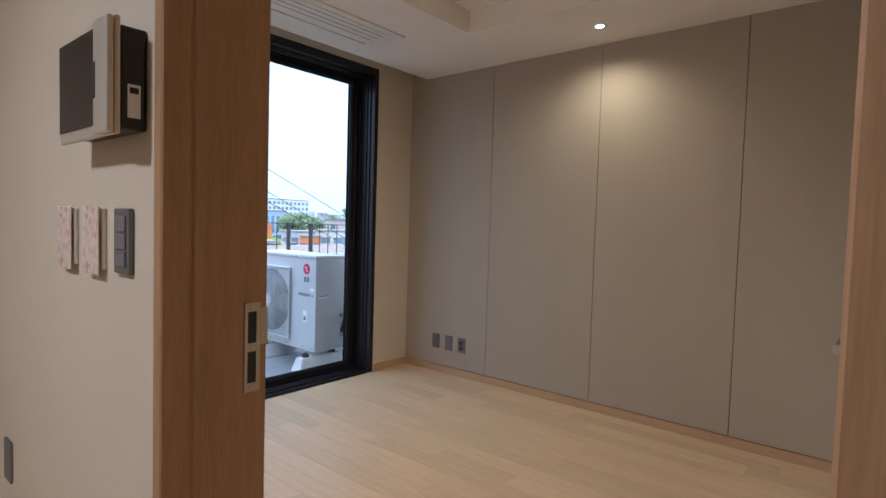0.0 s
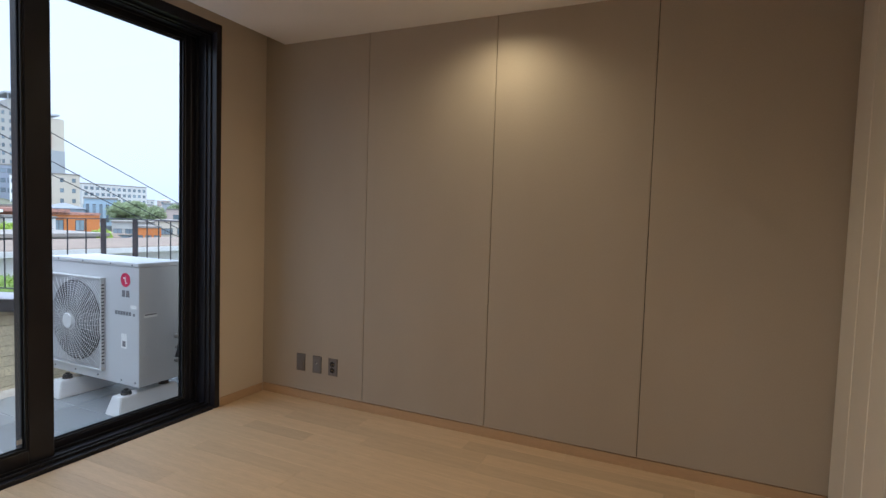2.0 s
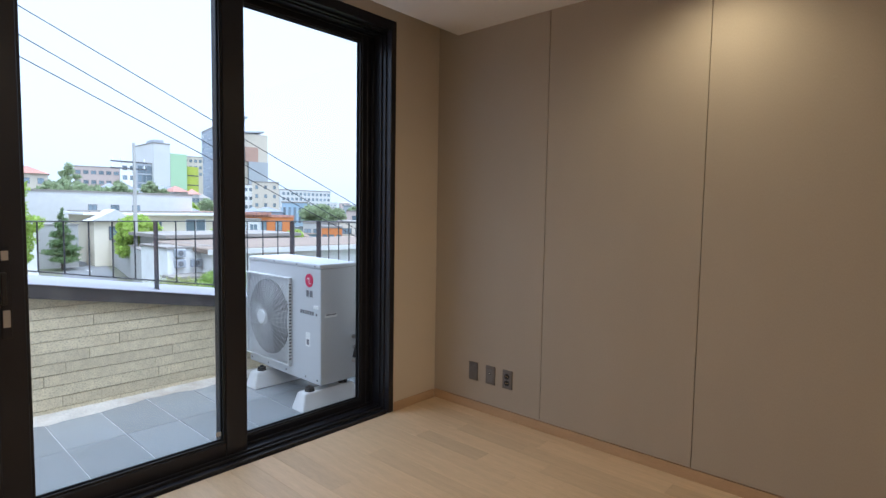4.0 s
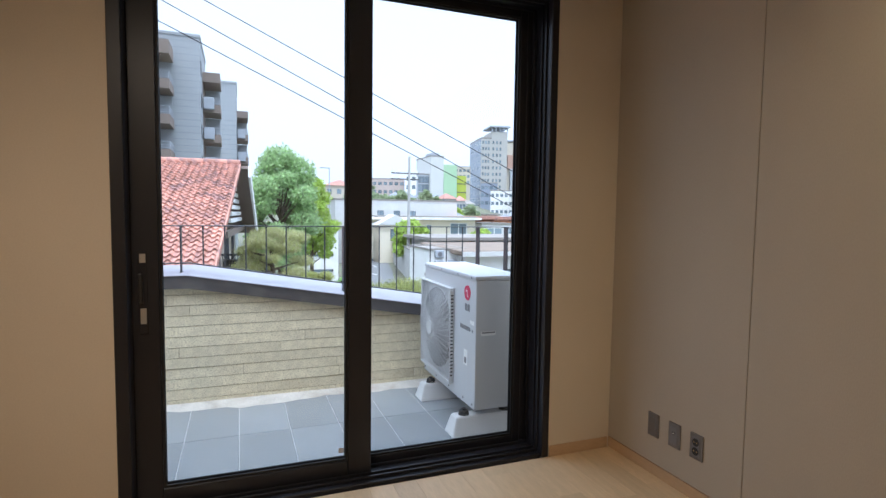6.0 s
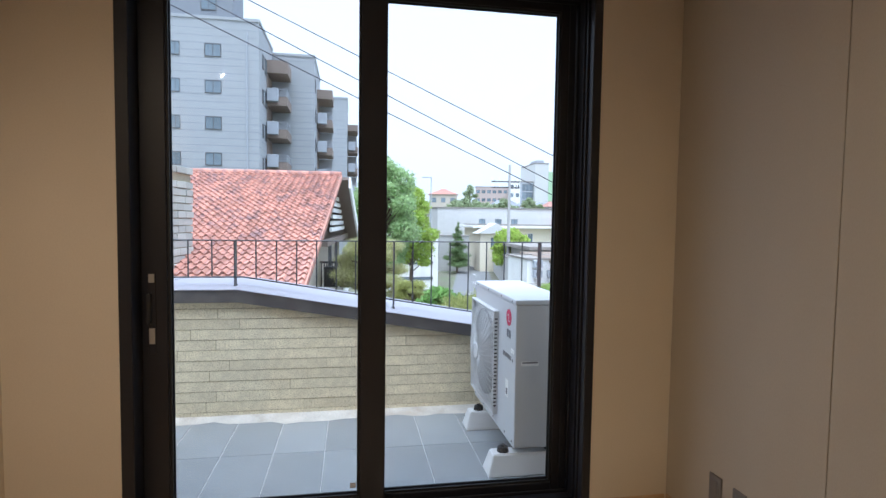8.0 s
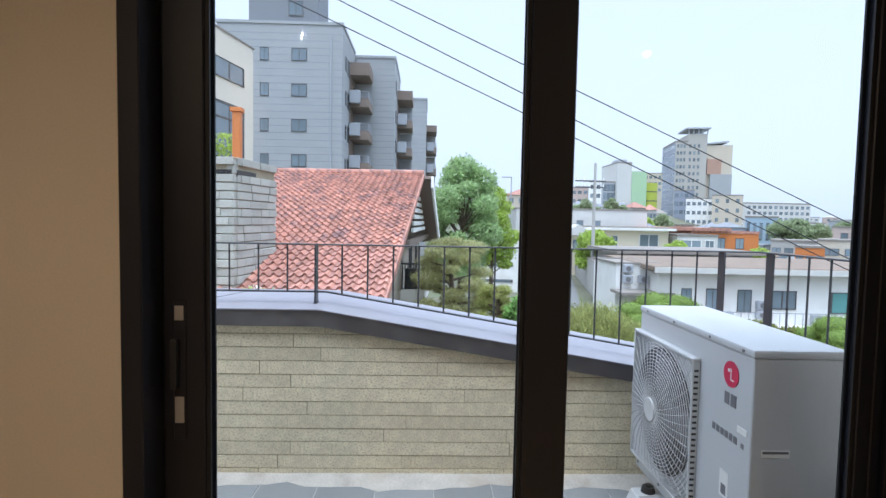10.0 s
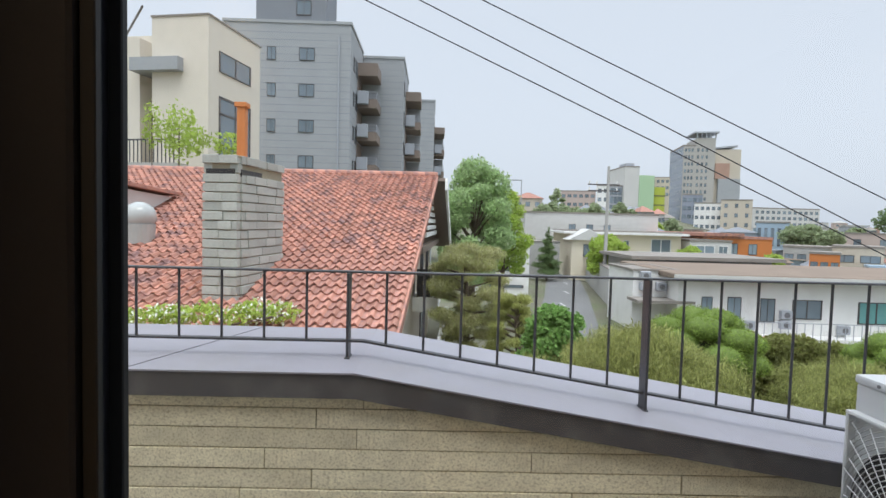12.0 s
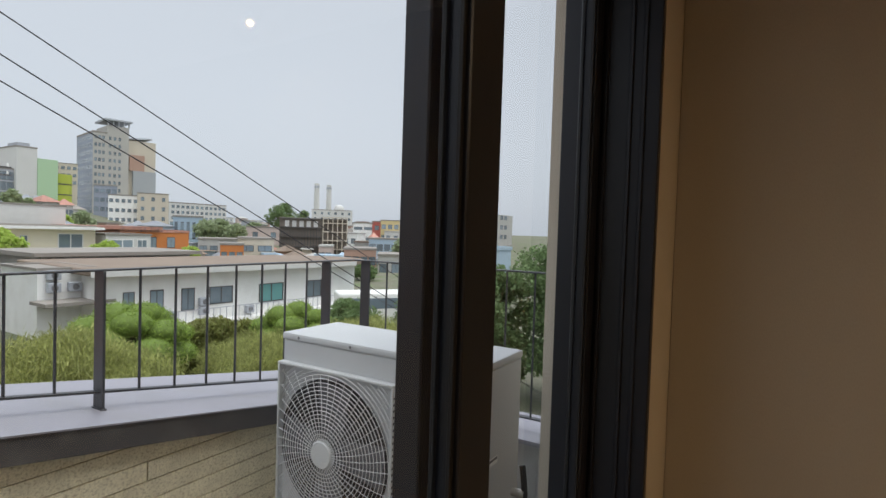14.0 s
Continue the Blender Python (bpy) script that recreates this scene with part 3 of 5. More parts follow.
for y in (-1.15, *posts):
    part("post", box(B(), RX - 0.032, RX + 0.032, y - 0.005, y + 0.005, cap(y), RT - 0.008, 0.001), RAIL, railing)
    part("base_plate", box(B(), RX - 0.036, RX + 0.036, y - 0.010, y + 0.010, cap(y) - 0.002, cap(y) + 0.005, 0.001), RAIL, railing)
part("post", box(B(), RX + 0.06, RX + 0.125, 3.695, 3.705, 0.44, RT - 0.008, 0.001), RAIL, railing)
stops = [-1.15, *posts]
for a, b in zip(stops, stops[1:]):
    n = 8 if b - a > 1.15 else 7
    for k in range(1, n):
        y = a + (b - a) * k / n
        part("baluster", tube(B(), (RX, y, cap(y) + 0.066), (RX, y, RT - 0.007), 0.0052, sides=8), RAIL, railing)
for k in range(1, 9):
    x = RX + 0.1 + k * 0.148
    part("baluster", tube(B(), (x, 3.70, 0.505), (x, 3.70, RT - 0.007), 0.0052, sides=8), RAIL, railing)

# outdoor unit on plinths
unit = thing("outdoor_condenser_unit", "pale grey outdoor air-conditioner condenser on white plinths", "condenser", (-3.96, 2.88, 0.107))
W, D, H = 0.95, 0.33, 0.834
part("cabinet", box(B(), -W / 2, W / 2, 0, D, 0.0, H - 0.03, 0.008, 2), ACWHITE, unit)
part("lid", box(B(), -W / 2 - 0.004, W / 2 + 0.004, -0.006, D + 0.004, H - 0.03, H, 0.010, 2), ACWHITE, unit)
FX, FZ, FR = -0.185, 0.393, 0.295
# solid dark disc stands for the shade inside the fan opening
part("fan_well_shade", tube(B(), (FX, -0.002, FZ), (FX, -0.006, FZ), FR - 0.01, sides=40), DARK, unit, "dark disc standing for the shaded fan opening")
fan = B()
for k in range(4):
    m = pose(FX, -0.009, FZ, 0, k * 90, 0)
    quad = [fan.verts.new(m @ Vector(c)) for c in ((0.03, 0, -0.05), (0.26, 0, -0.1), (0.27, 0, 0.08), (0.03, 0, 0.05))]
    fan.faces.new(quad)
part("fan_blades", fan, GREY, unit)
guard = B()
GX0, GX1, GZ0, GZ1 = -0.468, 0.122, 0.078, 0.708


def dish(r):
    return -0.022 - 0.036 * max(0.0, 1 - (r / 0.36) ** 2)


for r in range(22):
    rad = 0.078 + r * 0.0152
    seg, prev = 56, None
    for k in range(seg + 1):
        a = 2 * math.pi * k / seg
        x, z = FX + rad * math.cos(a), FZ + rad * math.sin(a)
        if not (GX0 < x < GX1 and GZ0 < z < GZ1):
            prev = None
            continue
        ring = [guard.verts.new((FX + (rad + dr) * math.cos(a), dish(rad) + dy, FZ + (rad + dr) * math.sin(a))) for dr, dy in ((-0.0017, 0), (0.0017, 0), (0, -0.0035))]
        if prev:
            for q in range(3):
                guard.faces.new((prev[q], prev[(q + 1) % 3], ring[(q + 1) % 3], ring[q]))
        prev = ring
for k in range(44):
    a, last = 2 * math.pi * k / 44, None
    for q in range(9):
        r = 0.055 + q * 0.042
        b = a + 0.16 * (r - 0.055) / 0.3
        x, z = FX + r * math.cos(b), FZ + r * math.sin(b)
        if not (GX0 < x < GX1 and GZ0 < z < GZ1):
            break
        if last:
            tube(guard, last, (x, dish(r) - 0.004, z), 0.0017, sides=5, caps=False)
        last = (x, dish(r) - 0.004, z)
grille = part("fan_grille", guard, ACGRILLE, unit, "square wire fan guard with swept spokes")
part("hub", tube(B(), (FX, -0.050, FZ), (FX, -0.068, FZ), 0.060, 0.05, sides=32), ACGRILLE, grille, smooth=True)
bm = B()
for q in ((-0.475, 0.13, 0.703, 0.715), (-0.475, 0.13, 0.07, 0.082)):
    box(bm, q[0], q[1], -0.032, 0.0, q[2], q[3], 0.004, 2)
box(bm, -0.475, -0.463, -0.032, 0.0, 0.082, 0.703, 0.003)
box(bm, 0.118, 0.13, -0.032, 0.0, 0.082, 0.703, 0.003)
part("grille_frame", bm, ACGRILLE, unit)
# dark strips stand for the shade in the side slots
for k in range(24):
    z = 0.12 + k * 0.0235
    part("slot_shade", box(B(), 0.129, 0.1306, -0.026, -0.008, z, z + 0.009), DARK, unit)
badge = part("badge", tube(B(), (0.345, -0.0005, 0.715), (0.345, -0.003, 0.715), 0.047, sides=36), RED, unit, "round red badge")
part("badge_mark", box(box(tube(B(), (0.332, -0.003, 0.727), (0.332, -0.0035, 0.727), 0.007, sides=12), 0.343, 0.348, -0.0035, -0.003, 0.692, 0.735), 0.343, 0.365, -0.0035, -0.003, 0.692, 0.697), WHITE, badge)
part("maker_mark", box(B(), 0.308, 0.338, -0.002, 0.0, 0.60, 0.645, 0.0005), GREYTXT, unit)
part("maker_mark", box(B(), 0.348, 0.382, -0.002, 0.0, 0.60, 0.645, 0.0005), GREYTXT, unit)
for k in range(6):
    part("model_mark", box(B(), 0.235 + k * 0.028, 0.256 + k * 0.028, -0.0015, 0.0, 0.476, 0.502), GREYTXT, unit)
part("model_mark", box(B(), 0.42, 0.436, -0.0015, 0.0, 0.476, 0.494), GREYTXT, unit)
for x0, x1, y0, y1 in ((0.395, 0.455, -0.003, 0.0),):
    part("grip", box(B(), x0, x1, y0, y1, 0.525, 0.55, 0.002), WHITE, unit)
part("grip", box(B(), W / 2, W / 2 + 0.003, 0.035, 0.135, 0.465, 0.492, 0.002), WHITE, unit)
part("grip_shadow", box(B(), W / 2 + 0.003, W / 2 + 0.0036, 0.04, 0.13, 0.48, 0.489), GREY, unit)
part("rating_label", box(B(), 0.30, 0.355, -0.0015, 0.0, 0.25, 0.35), WHITE, unit, "small white rating label")
part("print_bar", box(B(), 0.312, 0.343, -0.0021, -0.0015, 0.262, 0.30), GREYTXT, unit)
for x in (-0.44, -0.2, 0.05, 0.3, 0.44):
    part("screw", tube(B(), (x, -0.0005, 0.03), (x, -0.004, 0.03), 0.007, sides=10), GREYTXT, unit)
for x in (-0.38, -0.1, 0.2, 0.42):
    part("screw", tube(B(), (x, -0.006, H - 0.015), (x, -0.009, H - 0.015), 0.006, sides=10), GREYTXT, unit)
for z, y in ((0.30, 0.28), (0.22, 0.29), (0.13, 0.28)):
    bm = tube(B(), (W / 2, y, z), (W / 2 + 0.05, y, z), 0.016, sides=12)
    tube(bm, (W / 2 + 0.05, y, z), (W / 2 + 0.05, y + 0.05, z - 0.06), 0.009, sides=10)
    part("service_valve", bm, STEEL, unit, "brass-and-steel service valve", smooth=True)
bm = B()
for k in range(8):
    a, b = 0.38 * k, 0.38 * (k + 1)
    tube(bm, (W / 2 + 0.03 + 0.02 * math.sin(a), 0.3 - 0.005 * k, 0.40 - 0.03 * k), (W / 2 + 0.03 + 0.02 * math.sin(b), 0.3 - 0.005 * (k + 1), 0.40 - 0.03 * (k + 1)), 0.012, sides=8)
part("insulated_pipe", bm, RUBBER, unit, "black insulated refrigerant pipe")


def plinth(x, y):
    p = thing("unit_plinth", "white plinth block with a rubber foot under the condenser", "plinth", (x, y, TZ), group="plinths under the condenser")
    bm = B()
    box(bm, -0.075, 0.075, -0.24, 0.24, 0, 0.118)
    for v in bm.verts:
        if v.co.z > 0.1:
            v.co.x *= 0.62
            v.co.y *= 0.86
    bmesh.ops.bevel(bm, geom=bm.edges[:], offset=0.006, segments=2, affect="EDGES")
    part("block", bm, PLINTH, p)
    for s in (-1, 1):
        part("rubber_foot", tube(tube(B(), (0, s * 0.14, 0.118), (0, s * 0.14, 0.145), 0.034, 0.028, sides=18), (0, s * 0.14, 0.145), (0, s * 0.14, 0.157), 0.013, sides=10), RUBBER, p)
    return p


plinth(-3.555, 2.98)
plinth(-4.225, 3.0)

# ---- outside: ground, road ----
GZ = -4.2
OX, OY = -2.78, 1.43                                     # the foot of the window, from which bearings over the town count


def rise(x, y):
    """The land climbs gently away from the terrace, and more on the hill beyond the lane."""
    r, b = math.hypot(x - OX, y - OY), math.degrees(math.atan2(y - OY, OX - x))
    k = min(1.0, max(0.0, (r - 78) / 150))
    hill = min(1.0, max(0.0, (30 - b) / 10)) if b > 0 else max(0.0, 1 + b / 12)
    return GZ + k * k * (3 - 2 * k) * (4.6 + 8.5 * hill)


bm = B()
rings = [0, 20, 40, 60, 78, 90, 105, 120, 140, 165, 195, 230, 300, 450, 800, 2600]
spokes = [k * 3 for k in range(120)]
grid = [[bm.verts.new((OX - r * math.cos(radians(b)), OY + r * math.sin(radians(b)), rise(OX - r * math.cos(radians(b)), OY + r * math.sin(radians(b))))) for b in spokes] for r in rings[1:]]
hub_vert = bm.verts.new((OX, OY, GZ))
for k in range(120):
    bm.faces.new((hub_vert, grid[0][k], grid[0][k - 1]))
    for a, b in zip(grid, grid[1:]):
        bm.faces.new((a[k - 1], a[k], b[k], b[k - 1]))
bmesh.ops.recalc_face_normals(bm, faces=bm.faces)
solid("ground", bm, SOIL, "earth and planting between the houses", "ground")
bm = B()
left = [(-18, 2.9), (-26, 5.2), (-33, 7.6), (-45, 10.6), (-60, 14.0), (-80, 17.5)]
prev = None
for x, y in left:
    row = [bm.verts.new((x, y, GZ + 0.03)), bm.verts.new((x + 0.9, y + 3.3, GZ + 0.03))]
    if prev:
        bm.faces.new((prev[0], prev[1], row[1], row[0]))
    prev = row
solid("road", bm, ASPHALT, "narrow grey asphalt lane between the gardens", "road")
bm = B()
for x, y in ((-40, 9.9), (-47, 11.9), (-54, 13.6)):
    box(bm, x - 0.8, x + 0.8, y + 0.9, y + 0.97, GZ + 0.03, GZ + 0.036)
solid("road_marking", bm, WHITEWALL, "worn white dashes on the lane", "road marking")

# ---- buildings ----
UNIT_FRAME = box(box(box(box(B(), -0.03, 0.04, -0.5, -0.46, -0.5, 0.5), -0.03, 0.04, 0.46, 0.5, -0.5, 0.5), -0.03, 0.04, -0.46, 0.46, 0.46, 0.5), -0.03, 0.06, -0.5, 0.5, -0.5, -0.45)
box(UNIT_FRAME, -0.03, 0.03, -0.02, 0.02, -0.45, 0.46)
FRAME_W = mesh_of("window", UNIT_FRAME, WHITEWALL)
FRAME_D = FRAME_W.copy()
FRAME_D.materials[0] = FASCIA
PANE_MESH = mesh_of("pane", box(B(), -0.03, 0.012, -0.46, 0.46, -0.45, 0.46), WINDOW)
PANE_TEAL = PANE_MESH.copy()
PANE_TEAL.materials[0] = TEAL


def opening(parent, at, turn, w, h, dark=True, teal=False):
    o = piece("window", FRAME_D if dark else FRAME_W, parent, at, (0, 0, radians(turn)), (1, w, h))
    piece("pane", PANE_TEAL if teal else PANE_MESH, o, (0, 0, 0))
    return o


def block(name, label, x0, x1, y0, y1, z0, z1, wall, roof=FLATROOF, turn=0.0, category="building", lip=0.25):
    """A flat-roofed block; its origin is the front corner at the smaller y, the front looks along +x."""
    o = thing(name, label, category, (x1, y0, z0), turn=turn)
    d, w, h = x1 - x0, y1 - y0, z1 - z0
    part("wall", box(B(), -d, 0, 0, w, 0, h), wall, o)
    bm = B()
    for q in ((-d - 0.08, 0.08, -0.08, 0.15), (-d - 0.08, 0.08, w - 0.15, w + 0.08)):
        box(bm, q[0], q[1], q[2], q[3], h, h + lip)
    box(bm, -d - 0.08, -d + 0.15, 0.15, w - 0.15, h, h + lip)
    box(bm, -0.15, 0.08, 0.15, w - 0.15, h, h + lip)
    box(bm, -d, -0.15, 0.15, w - 0.15, h, h + 0.04)
    part("roof", bm, roof, o)
    return o


def joints(o, d, w, h, step, material, name="cladding_joint"):
    bm = B()
    z = step
    while z < h:
        box(bm, 0.0, 0.006, 0, w, z, z + 0.03)
        box(bm, -d, 0, w, w + 0.006, z, z + 0.03)
        z += step
    part(name, bm, material, o)


# grey apartment house with stepped wings and balconies
apt = block("apartment_building", "grey-clad six-storey apartment house with stepped wings", -58, -50, -17, -6.0, GZ, 18.3, GREYCLAD, roof=GREYCLAD)
joints(apt, 8, 11, 22.3, 0.62, DARKCLAD)
part("penthouse", box(B(), -6, -1.2, 2.4, 8.6, 22.5, 28.2), DARKCLAD, apt)
opening(apt, (-1.19, 6.6, 24.3), 0, 1.3, 1.3)
for k in range(6):
    z = 19.9 - 3.1 * k
    opening(apt, (0.0, 4.15, z), 0, 0.75, 1.15)
    opening(apt, (0.0, 7.2, z), 0, 1.35, 1.1)
    opening(apt, (-2.0, 11.0, z - 0.2), 90, 0.7, 1.3)
    opening(apt, (-3.6, 11.0, z - 0.2), 90, 1.2, 1.5)
part("drain_pipe", tube(B(), (0.06, 10.0, 0), (0.06, 10.0, 21.5), 0.07, sides=8), GREYBLOCK, apt)
wing = block("apartment_wing", "second grey wing of the apartment house", -68, -58.3, -8.0, -1.85, GZ, 18.0, GREYCLAD, roof=GREYCLAD)
joints(wing, 9.7, 6.15, 22, 0.62, DARKCLAD)
wing2 = block("apartment_wing", "third grey wing of the apartment house", -86, -77, -6.0, 1.4, GZ, 18.0, GREYCLAD, roof=GREYCLAD)
joints(wing2, 9, 7.4, 22, 0.62, DARKCLAD)
for o, d in ((wing, 9.7), (wing2, 9.0)):
    w = 6.15 if o is wing else 7.4
    for k in range(6):
        opening(o, (-1.6, w, 19.6 - 3.1 * k), 90, 0.9, 1.4)


def balcony(parent, x0, x1, y0, z, out=1.6):
    """A balcony on the side that looks along +y, in the parent's own frame."""
    bm = box(B(), x0, x1, y0, y0 + out, z, z + 0.25)
    box(bm, x0, x1, y0 + out - 0.12, y0 + out, z + 0.25, z + 0.85)
    box(bm, x1 - 0.12, x1, y0, y0 + out - 0.12, z + 0.25, z + 0.85)
    b = part("balcony", bm, BALCONY, parent, "brown concrete balcony with a pale rail")
    rail = B()
    for zz in (0.98, 1.2, 1.5):
        box(rail, x0, x1, y0 + out - 0.08, y0 + out - 0.03, z + zz, z + zz + 0.06)
        box(rail, x1 - 0.08, x1 - 0.03, y0, y0 + out - 0.08, z + zz, z + zz + 0.06)
    for k in range(8):
        x = x0 + (x1 - 0.06 - x0) * k / 7
        box(rail, x, x + 0.05, y0 + out - 0.08, y0 + out - 0.03, z + 0.85, z + 1.5)
    part("rail", rail, GREYBLOCK, b)
    # dark sheet over the back wall stands for the recess's shade
    part("recess_shade", box(B(), x0, x1, y0, y0 + 0.03, z + 0.25, z + 3.0), BALCONY, b)
    part("side_screen", box(B(), x0, x0 + 0.12, y0 + 0.03, y0 + out - 0.12, z + 0.25, z + 3.05), GREYCLAD, b)
    part("condenser_box", box(B(), x1 + 0.02, x1 + 0.6, y0 + 0.1, y0 + 1.1, z + 0.3, z + 1.5, 0.03), GREYBLOCK, b)


for k in range(5):
    balcony(apt, -7.8, -4.2, 11.0, 16.3 - 3.1 * k, 1.9)
    balcony(wing, -8.2, -4.2, 6.15, 15.8 - 3.1 * k, 1.7)
    balcony(wing2, -7.5, -3.0, 7.4, 15.2 - 3.1 * k, 1.5)
part("canopy", box(B(), -7.8, -4.4, 11.0, 12.9, 19.4, 20.6), BALCONY, apt)
part("canopy", box(B(), -8.4, -4.0, 6.15, 7.85, 18.9, 19.9), BALCONY, wing)
part("canopy", box(B(), -7.7, -2.8, 7.4, 8.9, 18.3, 19.2), BALCONY, wing2)

# beige house above the tiled roof
beige = thing("beige_house", "beige stucco house with large dark windows and a canopy", "house", (-32, -10.75, GZ), turn=-11)
part("wall", box(box(box(B(), -5.4, 0, -3.4, 0, 0, 16.35), -5.4, -1.7, -9.5, -3.4, 0, 16.0), -1.7, -0.3, -9.5, -4.4, 0, 15.4), STUCCO, beige)
part("roof", box(B(), -5.5, 0.05, -3.45, 0.05, 16.35, 16.45), FLATROOF, beige)
part("canopy", box(B(), -1.7, 0.5, -4.4, -1.5, 13.4, 14.1), GREYCLAD, beige, "grey flat canopy")
opening(beige, (-2.6, 0.0, 14.2), 90, 3.3, 1.15)
opening(beige, (-2.6, 0.0, 10.6), 90, 3.3, 3.4)
part("mullion", box(B(), -3.3, -3.2, 0.0, 0.06, 8.9, 12.3), FASCIA, beige)
part("mullion", box(B(), -4.2, -1.0, 0.0, 0.05, 11.3, 11.4), FASCIA, beige)
bal = B()
box(bal, -0.2, 0.9, -9.5, -1.2, 8.0, 8.4)
part("balcony", bal, CONCRETE, beige)
rl = B()
for k in range(34):
    y = -9.4 + k * 0.24
    box(rl, 0.8, 0.84, y, y + 0.04, 8.4, 9.6)
box(rl, 0.78, 0.86, -9.5, -1.2, 9.58, 9.66)
part("railing", rl, RAIL, beige, "dark balcony railing")
pr = B()
for k in range(4):
    tube(pr, (-4.5 + k, -9.0, 16.9), (0.6, -3.5 - k * 1.3, 16.7), 0.06, sides=6)
part("roof_pergola", pr, FASCIA, beige)

# white studio building with a curved end, below
gal = block("white_gallery", "long white low building with a brown flat roof", -38, -30, 14.3, 30.5, GZ - 1.0, -1.15, WHITEWALL, turn=-3, lip=0.06)
part("eaves", box(B(), -8.5, 0.7, -0.5, 17.0, 4.05, 4.35, 0.05), GALROOF, gal, "brown overhanging roof edge")
part("eaves_board", box(B(), 0.7, 0.74, -0.5, 17.0, 4.0, 4.3), PALEBLOCK, gal)
part("curved_end", tube(B(), (-3.4, 16.2, 0), (-3.4, 16.2, 4.05), 3.4, sides=40), WHITEWALL, gal, smooth=True)
part("eaves", tube(B(), (-3.4, 16.2, 4.06), (-3.4, 16.2, 4.34), 4.05, sides=40), GALROOF, gal)
for y, z, w, h, teal in ((1.5, 2.75, 0.55, 0.75, False), (2.9, 2.4, 0.7, 1.5, False), (4.6, 2.5, 0.75, 1.25, False), (6.6, 2.6, 1.5, 1.0, False), (10.1, 2.5, 1.85, 1.15, True), (13.6, 2.5, 1.35, 1.15, False)):
    opening(gal, (0.0, y, z), 0, w, h, dark=True, teal=teal)
part("ledge", box(B(), 0.0, 0.9, 0.0, 16.0, 1.05, 1.25), WHITEWALL, gal)
rl = B()
for k in range(41):
    box(rl, 0.84, 0.87, k * 0.4, k * 0.4 + 0.03, 1.25, 2.0)
box(rl, 0.83, 0.88, 0, 16.0, 2.0, 2.04)
part("railing", rl, GREYBLOCK, gal, "thin grey balcony railing")
aw = B()
v = [aw.verts.new(c) for c in ((0.92, 1.6, 1.5), (0.92, 6.4, 1.12), (2.0, 6.4, 0.78), (2.0, 1.6, 1.16))]
aw.faces.new(v)
bmesh.ops.solidify(aw, geom=aw.faces[:], thickness=0.05)
part("awning", aw, REDAWN, gal, "red sloping awning")
for y in (2.3, 4.1, 5.9):
    for s in (-1, 1):
        part("timber_strut", tube(B(), (1.9, y - 0.4 * s, -0.6), (1.9, y + 0.4 * s, 0.85), 0.05, sides=6), FASCIA, gal)
for y, z in ((5.45, 1.6), (5.45, 2.1), (8.4, 1.4), (3.6, 1.5)):
    ac = part("condenser_box", box(B(), 0.02, 0.3, y - 0.28, y + 0.28, z, z + 0.45, 0.03), GREYBLOCK, gal)
    part("fan_opening", tube(B(), (0.3, y, z + 0.22), (0.31, y, z + 0.22), 0.15, sides=20), GREY, ac)
shed = block("white_shed", "low white annexe with a brown lean-to roof", -35.5, -31.5, 12.5, 15.0, GZ, -0.95, WHITEWALL, lip=0.12)
part("lean_to", box(B(), 0, 1.6, -0.3, 2.7, 1.7, 1.85), FLATROOF, shed)
for y, z in ((0.6, 2.2), (1.5, 2.2), (0.6, 2.8)):
    ac = part("condenser_box", box(B(), 0.02, 0.3, y - 0.28, y + 0.28, z, z + 0.45, 0.03), GREYBLOCK, shed)
    part("fan_opening", tube(B(), (0.3, y, z + 0.22), (0.31, y, z + 0.22), 0.15, sides=20), GREY, ac)
long_roof = block("grey_roof_house", "grey flat-roofed house behind the annexe", -45, -39, 15.6, 25.0, GZ, -0.75, CONCRETE, lip=0.15)
part("eaves", box(B(), -6.5, 0.6, -0.6, 10.0, 3.46, 3.7), FLATROOF, long_roof)

cream = block("cream_villa", "cream villa with a flat white-edged roof", -68, -60, 16.4, 28.5, GZ, 0.75, CREAMWALL, lip=0.25)
part("eaves", box(B(), -8.6, 0.8, -0.9, 12.6, 4.8, 5.05), WHITEWALL, cream)
for y, w, h in ((9.9, 2.2, 1.6), (6.1, 0.6, 1.2)):
    opening(cream, (0.0, y, 3.6), 0, w, h, dark=False)
porch = B()
row = [porch.verts.new(c) for c in ((0.02, -0.9, 4.2), (0.02, 3.1, 4.2), (0.02, 1.2, 5.35), (3.0, -0.9, 4.2), (3.0, 3.1, 4.2), (3.0, 1.2, 5.35))]
for f in ((0, 1, 2), (3, 5, 4), (0, 2, 5, 3), (2, 1, 4, 5), (1, 0, 3, 4)):
    porch.faces.new([row[k] for k in f])
part("porch_roof", porch, PALEBLOCK, cream, "pale gabled porch roof")
part("porch_wall", box(B(), 0.02, 2.6, -0.5, 2.7, 0, 4.2), CREAMWALL, cream)
opening(cream, (2.6, 1.5, 3.1), 0, 1.6, 1.3, dark=True)
cream2 = block("cream_annexe", "cream annexe with a glazed front", -66, -59, 29.0, 33.5, GZ, 0.1, PALEBLOCK, lip=0.2)
opening(cream2, (0.0, 1.6, 3.0), 0, 2.2, 1.8, dark=False)
opening(cream2, (0.0, 3.6, 3.0), 0, 1.0, 1.8, dark=False)
orange = block("orange_house", "orange-painted house with a red roof", -78, -70, 36, 45, GZ, 0.3, ORANGE, roof=TERRA, lip=0.3)
part("roof", box(B(), -8.6, 0.6, -6.5, 5.0, 4.8, 5.2), TERRA, orange)
